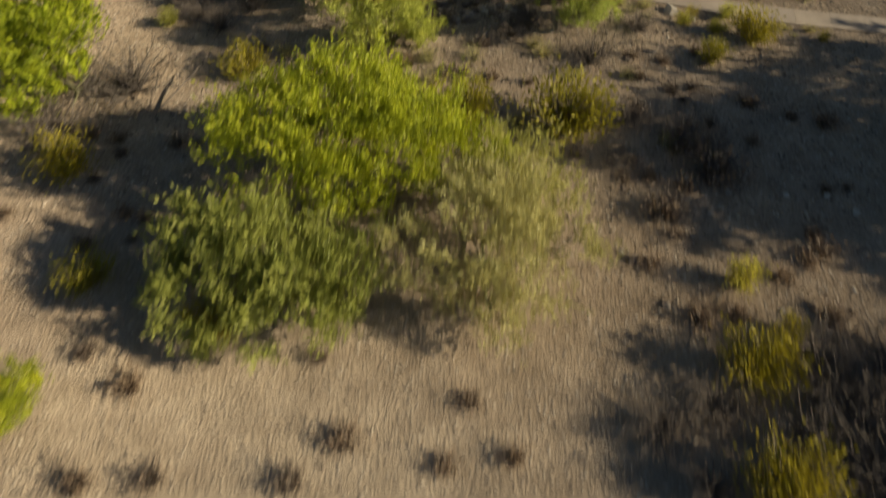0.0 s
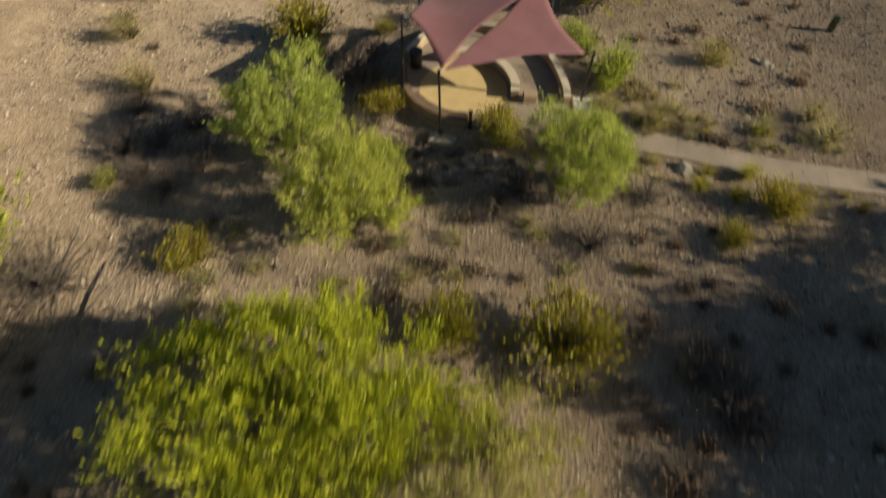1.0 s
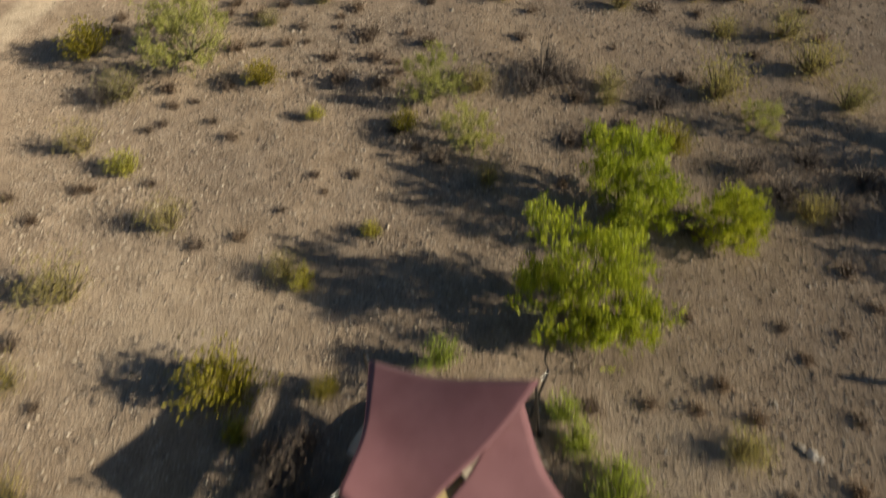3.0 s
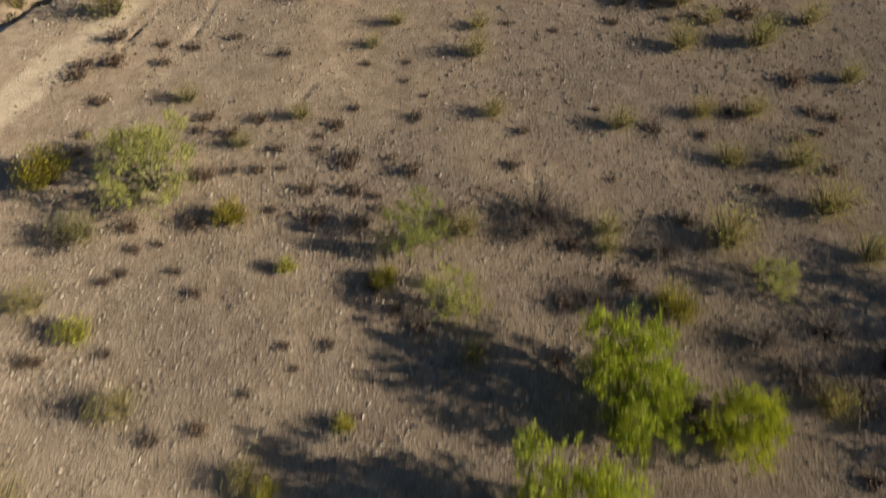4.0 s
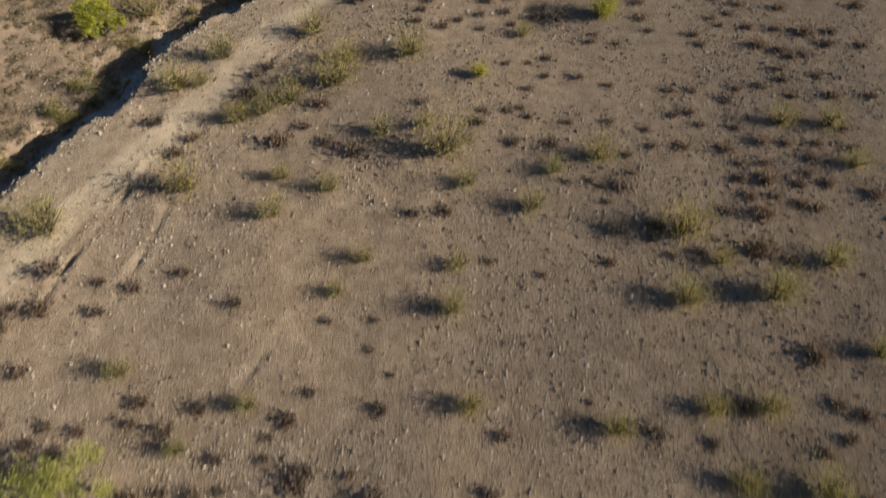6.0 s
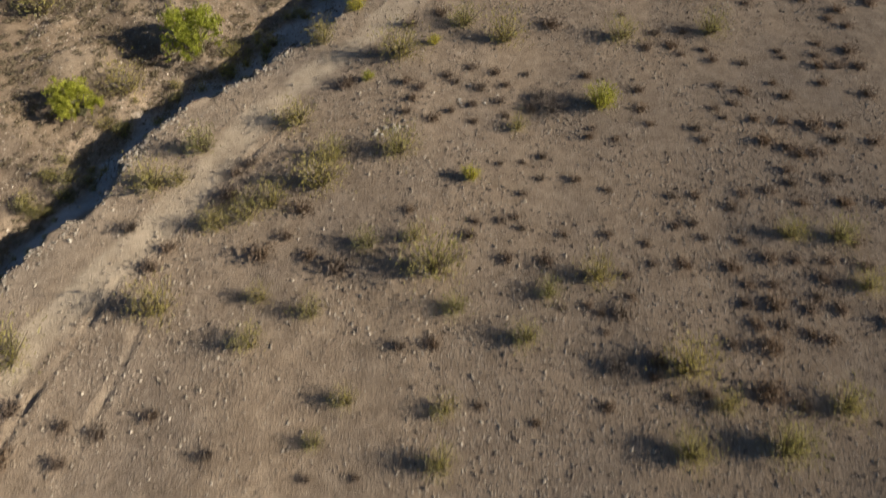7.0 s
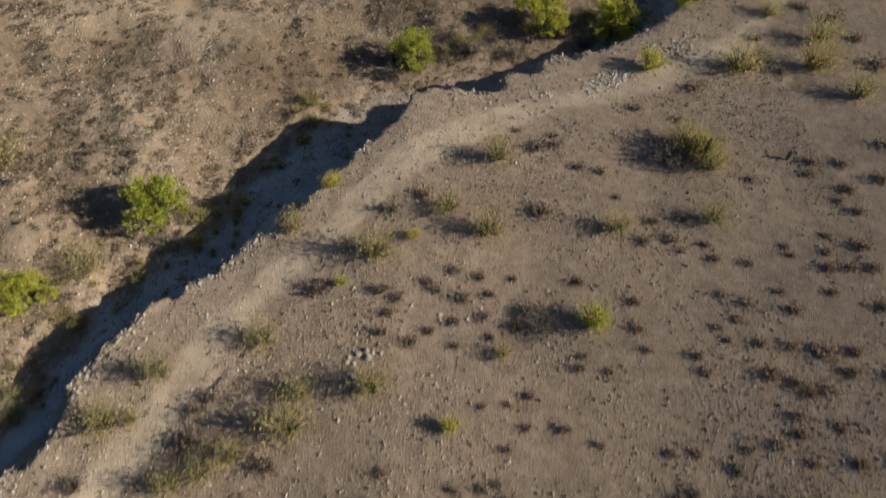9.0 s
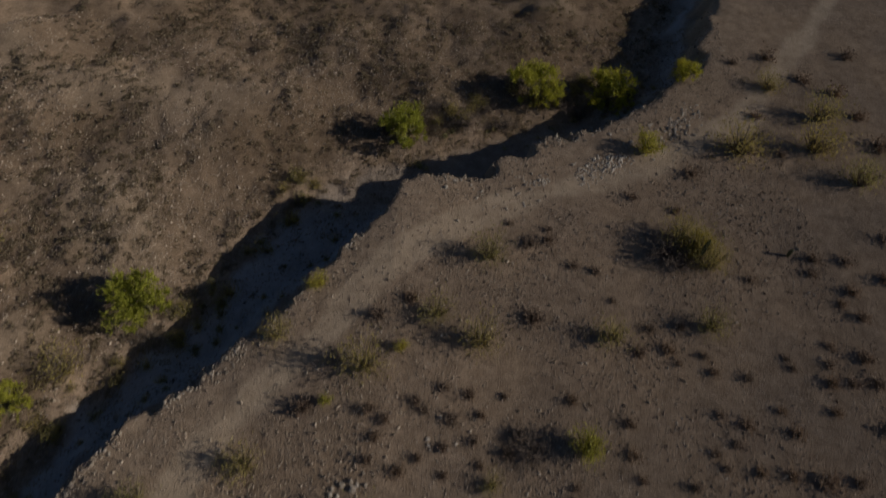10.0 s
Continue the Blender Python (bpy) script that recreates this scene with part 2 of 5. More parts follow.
RUTS = [[(-21.96, 74.4), (-20.99, 79.07), (-19.68, 82.59), (-18.88, 85.81), (-18.27, 88.13)], [(-17.1, 73.28), (-16.31, 77.71), (-15.71, 80.73), (-15.34, 84.67)], [(-6.92, 68.95), (-4.2, 73.9)],
        [(-10.95, 100.3), (-8.07, 104.6)], [(9.03, 58.94), (9.13, 62.31)], [(24.55, 74.51), (23.88, 79.44)]]

RUT_DEPTH = [1.5, 1.1, 0.45, 1.0, 0.6, 0.6]


def lattice(ix, iy, seed):
    h = np.sin(ix * 127.1 + iy * 311.7 + seed * 74.7) * 43758.5453
    return h - np.floor(h)


def value_noise(x, y, size, seed):
    """Smooth noise between -1 and 1 with bumps of that size."""
    u, v = np.asarray(x, float) / size, np.asarray(y, float) / size
    iu, iv = np.floor(u), np.floor(v)
    fu, fv = u - iu, v - iv
    fu, fv = fu * fu * (3 - 2 * fu), fv * fv * (3 - 2 * fv)
    a = lattice(iu, iv, seed) * (1 - fu) + lattice(iu + 1, iv, seed) * fu
    b = lattice(iu, iv + 1, seed) * (1 - fu) + lattice(iu + 1, iv + 1, seed) * fu
    return 2 * (a * (1 - fv) + b * fv) - 1


def line_distance(x, y, line):
    """Distance to a line in plan, and its sign: plus on the left of its run."""
    best = np.full(np.shape(x), 1e9)
    side = np.ones(np.shape(x))
    for (ax, ay), (bx, by) in zip(line, line[1:]):
        dx, dy = bx - ax, by - ay
        s = np.clip(((x - ax) * dx + (y - ay) * dy) / (dx * dx + dy * dy), 0, 1)
        d = np.hypot(x - ax - s * dx, y - ay - s * dy)
        near = d < best
        side = np.where(near, np.where(dx * (y - ay) - dy * (x - ax) >= 0, 1.0, -1.0), side)
        best = np.where(near, d, best)
    return best, side


def step(a, b, v):
    s = np.clip((v - a) / (b - a), 0, 1)
    return s * s * (3 - 2 * s)


def bank_side(x, y):
    d, side = line_distance(x, y, BANK)
    return d * side + 0.95 * value_noise(x, y, 2.6, 3) + 0.45 * value_noise(x, y, 1.0, 4)


def walk_z(x):
    return 1.185 + 0.004 * np.clip(x - 7, 0, 50)


WASH_Y = (60, 80, 100, 110, 120, 133, 140, 147, 157, 180)
WASH_Z = (-4.8, -6.1, -7.3, -7.8, -8.3, -9.0, -8.4, -7.4, -7.0, -7.0)


def bed_width(y):
    return np.interp(y, (80, 100, 112, 124, 134, 142, 150, 165), (5.5, 7.5, 9.0, 12.0, 14.5, 12.0, 9.0, 8.0))


def land(x, y):
    """The open ground: falls from the start, then lies nearly level and dips westward to the wash."""
    u = np.clip(y, -6, 150) / 100
    west, east = np.clip(x - 4, -44, 0), np.clip(x - 4, 0, 60)
    return 3.758 - 14.02 * u + 13.187 * u * u - 4.002 * u ** 3 + west * (0.1307 * u - 0.0337) + east * (0.018 - 0.019 * u)


def terrain(x, y):
    """Height of the ground, cut by a wash with a steep east bank and a gentle west side."""
    x, y = np.asarray(x, float), np.asarray(y, float)
    z = land(x, y) + 0.75 * np.exp(-((x - 4) ** 2 + (y - 30) ** 2) / 98)
    z = z + 0.16 * value_noise(x, y, 7.0, 1) + 0.05 * value_noise(x, y, 1.7, 2)
    plaza = 1 - step(5.0, 7.5, np.hypot(x - 2.8, y - 32.6))
    z = z * (1 - plaza) + plaza * 1.08
    near_walk, _ = line_distance(x, y, [(4.9, 30.0), (9.0, 28.55), (14.8, 26.85), (18.8, 26.05), (24, 25.3), (32, 25.2), (44, 26.5)])
    flat = 1 - step(0.9, 3.2, near_walk)
    z = z * (1 - flat) + flat * (walk_z(x) - 0.07)
    z = z - 0.6 * np.exp(-((x - 0.2) ** 2 + (y - 27.9) ** 2) / 6.0) * step(3.9, 4.6, np.hypot(x - 2.7, y - 33.0))
    s = bank_side(x, y)
    wide = bed_width(y)
    edge = s + 1.1 * value_noise(x, y, 3.1, 21) + 0.5 * value_noise(x, y, 1.2, 22)
    ridges = 1.1 * value_noise(x * 0.8 + y * 0.3, y, 9.0, 5) + 0.4 * value_noise(x, y, 3.2, 6) + 0.14 * value_noise(x, y, 1.2, 13)
    wash = np.interp(y, WASH_Y, WASH_Z) + 0.6 * step(wide - 0.7, wide + 0.7, edge) + 2.0 * step(wide, wide + 16, s) + 1.0 * step(30, 60, s)
    wash = wash + step(wide - 1, wide + 4, s) * ridges + 0.12 * value_noise(x, y, 1.3, 7) + 0.2 * value_noise(x, y, 4.0, 23)
    z = z + (wash - z) * (0.66 * step(0.0, 1.5, s) + 0.34 * step(1.2, 5.5, s))
    for line, deep in zip(RUTS, RUT_DEPTH):
        d, _ = line_distance(x, y, line)
        worn = deep * np.clip(0.5 + 0.7 * value_noise(x, y, 1.6, 17), 0.1, 1)
        z = z - worn * (0.22 * np.exp(-(d / 0.26) ** 2) - 0.08 * np.exp(-((d - 0.6) / 0.25) ** 2))
    return z


def height(x, y):
    return float(terrain(np.array([x]), np.array([y]))[0])


def mesh_from(name, verts, faces, material, smooth=False):
    """One mesh from arrays of corners and of equal-sided faces."""
    verts, faces = np.asarray(verts, np.float32), np.asarray(faces, np.int32)
    me = bpy.data.meshes.new(name)
    n, k = faces.shape
    me.vertices.add(len(verts))
    me.vertices.foreach_set("co", verts.ravel())
    me.loops.add(n * k)
    me.loops.foreach_set("vertex_index", faces.ravel())
    me.polygons.add(n)
    me.polygons.foreach_set("loop_start", np.arange(0, n * k, k, dtype=np.int32))
    me.polygons.foreach_set("use_smooth", np.full(n, smooth))
    me.materials.append(material)
    me.update(calc_edges=True)
    return me


def build_ground():
    def axis(low, high, fine_low, fine_high, far):
        step_m = 0.58
        inner = np.concatenate([np.arange(low, fine_low, step_m), np.arange(fine_low, fine_high, 0.35), np.arange(fine_high, high + 0.25, step_m)])
        ring = step_m * 1.35 ** np.arange(1, 40)
        ring = np.cumsum(ring)
        ring = ring[ring < far]
        return np.concatenate([low - ring[::-1], inner, high + ring])
    xs, ys = axis(-62, 66, -28, 10, 2600), axis(-8, 178, 66, 140, 2600)
    gx, gy = np.meshgrid(xs, ys)
    verts = np.stack([gx, gy, terrain(gx, gy)], -1).reshape(-1, 3)
    nx, ny = len(xs), len(ys)
    i = (np.arange(ny - 1)[:, None] * nx + np.arange(nx - 1)[None, :]).ravel()
    me = mesh_from("ground", verts, np.stack([i, i + 1, i + nx + 1, i + nx], -1), GROUND, True)
    x, y = verts[:, 0], verts[:, 1]
    s, wide = bank_side(x, y), bed_width(y)
    d, _ = line_distance(x, y, TRACK)
    d = d + 0.8 * value_noise(x, y, 4.0, 8)
    masks = {
        "track": (1 - step(0.8, 2.2, d)) * (0.8 + 0.2 * value_noise(x, y, 2.2, 9)),
        "bed": step(1.6, 3.0, s) * (1 - step(wide - 3.2, wide - 1.0, s + 1.0 * value_noise(x, y, 3.0, 28))) * (1 - 0.7 * step(133, 138, y) * step(3.0, 5.0, s)),
        "clay": step(-0.4, 0.4, s) * (1 - step(1.4, 2.2, s)) + 0.35 * step(wide, wide + 3, s) * step(0.25, 0.75, value_noise(x * 0.8 + y * 0.3, y, 9.0, 5)),
        "gravel": np.clip(0.62 + 0.5 * value_noise(x, y, 9.0, 10) + 0.3 * value_noise(x, y, 2.5, 11), 0.1, 1.0) * (1 - 0.6 * step(1.6, 3.0, s) * (1 - step(wide - 1, wide + 2, s))),
    }
    masks["brown"] = step(wide, wide + 4, s) * (0.75 + 0.25 * value_noise(x, y, 6.0, 27))
    masks["track"] = np.maximum(masks["track"], 0.14 * step(-9, -3, s) * (1 - step(-0.3, 0.2, s)) * (0.8 + 0.2 * value_noise(x, y, 2.2, 9)))
    clearing = np.exp(-(((x + 4) / 8.5) ** 2 + ((y - 4.5) / 4.2) ** 2)) + 0.7 * np.exp(-(((x + 9) / 7) ** 2 + ((y - 41) / 5) ** 2))
    masks["track"] = np.maximum(masks["track"], 0.75 * clearing * (0.75 + 0.25 * value_noise(x, y, 2.2, 9)))
    masks["track"] = np.maximum(masks["track"], 0.75 * np.exp(-(((x - 13) / 5.5) ** 2 + ((y - 32.5) / 4) ** 2)) * (0.75 + 0.25 * value_noise(x, y, 1.5, 9)))
    for line, deep in zip(RUTS, RUT_DEPTH):
        r, _ = line_distance(x, y, line)
        masks["track"] = np.maximum(masks["track"], 0.4 * min(1, deep) * np.exp(-(r / 0.6) ** 2) * np.clip(0.5 + 0.8 * value_noise(x, y, 1.6, 17), 0, 1))
    for name, values in masks.items():
        at = me.attributes.new(name, "FLOAT", "POINT")
        at.data.foreach_set("value", np.clip(values, 0, 1).astype(np.float32))
    tagged(new("ground", me), "tan gravelly desert ground cut by a sandy wash", "ground", kind="structure")


build_ground()

# ---------------------------------------------------------------- helpers for things
def thing(name, place, label, category, group="", turn=0.0, size=1.0, kind=""):
    """An Empty at a thing's base, which carries its parts."""
    ob = new(name)
    ob.empty_display_size = 0.2
    ob.matrix_basis = Matrix.LocRotScale(place, Euler((0, 0, radians(turn))), (size, size, size))
    return tagged(ob, label, category, group, kind)


def part(name, data, parent, label="", material=None):
    """One mesh under a thing; data is a mesh or a bmesh."""
    if isinstance(data, bmesh.types.BMesh):
        me = bpy.data.meshes.new(name)
        data.to_mesh(me)
        data.free()
        me.materials.append(material)
    else:
        me = data
    ob = new(name, me)
    ob.parent = parent
    if label:
        ob["label"] = label
    return ob


def tubes(lines, sides=5):
    """Tapered round branches as corner and face arrays; lines: lists of (point, radius)."""
    verts, faces = [], []
    for line in lines:
        pts = [Vector(p) for p, _ in line]
        base = len(verts)
        for k, (p, r) in enumerate(line):
            way = (pts[min(k + 1, len(pts) - 1)] - pts[max(k - 1, 0)]).normalized()
            a = way.orthogonal().normalized()
            b = way.cross(a)
            for j in range(sides):
                t = 2 * math.pi * j / sides
                verts.append(pts[k] + r * (math.cos(t) * a + math.sin(t) * b))
        for k in range(len(line) - 1):
            for j in range(sides):
                o = base + k * sides
                faces.append((o + j, o + (j + 1) % sides, o + sides + (j + 1) % sides, o + sides + j))
    return np.array([tuple(v) for v in verts]), np.array(faces)


def leaves(points, ways, length, width, rng, droop=0.0):
    """Small pointed leaves, one at each point, set along the ways."""
    n = len(points)
    ways = ways + rng.normal(0, 0.45, (n, 3))
    ways[:, 2] -= droop
    ways /= np.linalg.norm(ways, axis=1)[:, None] + 1e-9
    side = np.cross(ways, rng.normal(0, 1, (n, 3)))
    side /= np.linalg.norm(side, axis=1)[:, None] + 1e-9
    ln = (length * rng.uniform(0.6, 1.3, n))[:, None]
    wd = (width * rng.uniform(0.6, 1.3, n))[:, None]
    quad = np.stack([points, points + ways * ln * 0.45 + side * wd / 2, points + ways * ln, points + ways * ln * 0.5 - side * wd / 2], 1)
    return quad.reshape(-1, 3), np.arange(4 * n).reshape(-1, 4)


def tree_meshes(seed, lobes, height_m, sprays, per_spray, leaf, wide, leaf_mat, stems=4, lean=0.12, airy=-0.35):
    """A desert tree: several splayed stems that fork to the lobes of an airy crown of fine leaf sprays.
    lobes: (x, y, z, radius) about the foot."""
    rng = np.random.default_rng(seed)
    lines, tips, tip_ways = [], [], []
    feet = [Vector((rng.normal(0, 0.12), rng.normal(0, 0.12), -0.15)) for _ in range(stems)]
    for k, (lx, ly, lz, lr) in enumerate(lobes):
        foot = feet[k % stems]
        goal = Vector((lx, ly, lz - 0.35 * lr))
        mid = foot.lerp(goal, 0.5) + Vector((rng.normal(0, lean), rng.normal(0, lean), 0.12 * height_m))
        thick = 0.022 * height_m
        lines.append([(foot, thick), (foot.lerp(mid, 0.5) + Vector((0, 0, 0.1)), thick * 0.85), (mid, thick * 0.65), (goal, thick * 0.4)])
        for _ in range(max(5, int(6 * lr))):
            d = Vector(rng.normal(0, 1, 3))
            d.z = abs(d.z) * 0.8 - 0.15
            d.normalize()
            end = goal + Vector((d.x * lr * 0.85, d.y * lr * 0.85, d.z * lr * 0.8 + 0.2 * lr))
            start = mid.lerp(goal, rng.uniform(0.3, 1.0))
            bend = start.lerp(end, 0.5) + Vector(rng.normal(0, 0.08 * lr, 3))
            lines.append([(start, thick * 0.32), (bend, thick * 0.2), (end, thick * 0.07)])
    # leaf sprays gathered in clumps on the lobes, with gaps between them
    area = np.array([l[3] ** 2 for l in lobes])
    tufts = max(40, sprays // 16)
    L = np.array(lobes)[rng.choice(len(lobes), tufts, p=area / area.sum())]
    out = rng.normal(0, 1, (tufts, 3))
    out /= np.linalg.norm(out, axis=1)[:, None]
    out[:, 2] = np.where(out[:, 2] < -0.35, -out[:, 2], out[:, 2])
    tuft = L[:, :3] + out * (L[:, 3] * rng.uniform(0.5, 1.06, tufts))[:, None] * np.array([1, 1, 0.85])
    girth = L[:, 3] * rng.uniform(0.16, 0.32, tufts)
    pick = rng.integers(tufts, size=sprays)
    d = out[pick] + rng.normal(0, 0.45, (sprays, 3)) + np.array([0, 0, 0.25])
    d /= np.linalg.norm(d, axis=1)[:, None]
    centre = tuft[pick] + rng.normal(0, 0.6, (sprays, 3)) * girth[pick][:, None] + d * (girth[pick] * rng.uniform(0, 1.3, sprays))[:, None]
    keep = value_noise(centre[:, 0] + centre[:, 2] * 0.7, centre[:, 1] + centre[:, 2] * 0.4, 0.75, seed) > airy - 0.2
    centre, d = centre[keep], d[keep]
    up = d * 0.75 + np.array([0, 0, 0.75])
    up /= np.linalg.norm(up, axis=1)[:, None]
    along = rng.uniform(-0.5, 0.5, (len(centre), per_spray))
    pts = centre[:, None, :] + up[:, None, :] * (along * 0.42)[:, :, None] + rng.normal(0, 0.05, (len(centre), per_spray, 3))
    lv, lf = leaves(pts.reshape(-1, 3), np.repeat(up, per_spray, 0), leaf, wide, rng)
    tv, tf = tubes(lines, 6)
    return mesh_from("trunk", tv, tf, BARK, True), mesh_from("crown", lv, lf, leaf_mat)


def shrub_meshes(seed, stems, per_stem, leaf, wide, spread, tall, leaf_mat, low=0.25, fine=0, fuzz=0.03, thin=0.008):
    """An open shrub one metre wide: many thin stems fanning from one root, with leaves toward their ends."""
    rng = np.random.default_rng(seed)
    verts, faces, pts, ways = [], [], [], []

    def ring(p, r, turn):
        verts.extend(tuple(p + Vector((r * math.cos(turn + a), r * math.sin(turn + a), 0))) for a in (0, 2.1, 4.2))
        return len(verts) - 3

    def shaft(a, b):
        faces.extend((a + k, a + (k + 1) % 3, b + (k + 1) % 3, b + k) for k in range(3))
    root = Vector((0, 0, -0.05))
    foot = ring(root, 0.03, 0)
    for k in range(stems):
        a = rng.uniform(0, 2 * math.pi)
        out = spread * math.sqrt(rng.uniform(0.02, 1.0))
        end = Vector((0.5 * out * math.cos(a), 0.5 * out * math.sin(a), tall * rng.uniform(0.55, 1.0) * (1.05 - 0.45 * out)))
        bend = root.lerp(end, 0.55) + Vector((0, 0, 0.08 * tall))
        last = ring(end, 0.004, a)
        if k % 2 == 0 or fine:
            knee = ring(bend, thin, a)
            shaft(foot, knee)
            shaft(knee, last)
        else:
            knee = last
            shaft(foot, last)
        for f in range(fine):
            s0, p0 = (knee, bend) if f % 2 else (last, end)
            shaft(s0, ring(p0 + Vector(rng.normal(0, 0.1, 3)) + Vector((0, 0, 0.04)), 0.003, a))
        for _ in range(per_stem):
            t = rng.uniform(low, 1.05)
            p = root.lerp(bend, t / 0.55) if t < 0.55 else bend.lerp(end, (t - 0.55) / 0.45)
            pts.append(p + Vector(rng.normal(0, fuzz * (1 + t), 3)) * (1 if p.z > 0.1 else 0.5))
            ways.append((end - root).normalized())
    lv, lf = leaves(np.array([tuple(p) for p in pts]), np.array([tuple(w) for w in ways]), leaf, wide, rng)
    return mesh_from("stem", np.array(verts), np.array(faces), leaf_mat if fine else TWIG), mesh_from("foliage", lv, lf, leaf_mat)


def plant(name, meshes, place, label, category, group, turn, size, parts):
    ob = thing(name, place, label, category, group, turn, size)
    for part_name, me in zip(parts, meshes):
        part(part_name, me, ob)
    return ob


# ---------------------------------------------------------------- shade shelter: plaza, walls, benches, sails
FLOOR = 1.2


def spline(points, steps=10):
    """Smooth curve through points in plan."""
    out = []
    P = [Vector((*p, 0)) for p in points]
    P = [2 * P[0] - P[1]] + P + [2 * P[-1] - P[-2]]
    for k in range(1, len(P) - 2):
        for s in range(steps):
            t = s / steps
            a, b, c, d = P[k - 1], P[k], P[k + 1], P[k + 2]
            out.append(0.5 * (2 * b + (c - a) * t + (2 * a - 5 * b + 4 * c - d) * t * t + (3 * b - a - 3 * c + d) * t ** 3))
    out.append(P[-2])
    return out


def sweep(path, half, low, high, rise=None):
    """A wall of that half width along a path in plan, closed at its ends."""
    bm = bmesh.new()
    rings = []
    for k, p in enumerate(path):
        way = (path[min(k + 1, len(path) - 1)] - path[max(k - 1, 0)]).normalized()
        side = Vector((-way.y, way.x, 0)) * half
        up = rise(p.x) if rise else 0.0
        rings.append([bm.verts.new((q.x, q.y, z + up)) for q, z in ((p - side, low), (p + side, low), (p + side, high), (p - side, high))])
    for a, b in zip(rings, rings[1:]):
        for j in range(4):
            bm.faces.new((a[j], a[(j + 1) % 4], b[(j + 1) % 4], b[j]))
    bm.faces.new(rings[0][::-1])
    bm.faces.new(rings[-1])
    bmesh.ops.recalc_face_normals(bm, faces=bm.faces)
    return bm


def prism(points, low, high, bevel=0.0):
    bm = bmesh.new()
    f = bm.faces.new([bm.verts.new((x, y, low)) for x, y in points])
    up = bmesh.ops.extrude_face_region(bm, geom=[f])
    for v in up["geom"]:
        if isinstance(v, bmesh.types.BMVert):
            v.co.z = high
    bmesh.ops.recalc_face_normals(bm, faces=bm.faces)
    if bevel:
        bmesh.ops.bevel(bm, geom=[e for e in bm.edges if abs(e.verts[0].co.z - high) < 1e-5 and abs(e.verts[1].co.z - high) < 1e-5], offset=bevel, segments=1, affect="EDGES")
    return bm


def rod(a, b, r, sides=10, r2=None):
    tv, tf = tubes([[(a, r), (b, r if r2 is None else r2)]], sides)
    bm = bmesh.new()
    vs = [bm.verts.new(v) for v in tv]
    for f in tf:
        bm.faces.new([vs[i] for i in f])
    bm.faces.new(vs[:sides][::-1])
    bm.faces.new(vs[sides:])
    bmesh.ops.recalc_face_normals(bm, faces=bm.faces)
    return bm


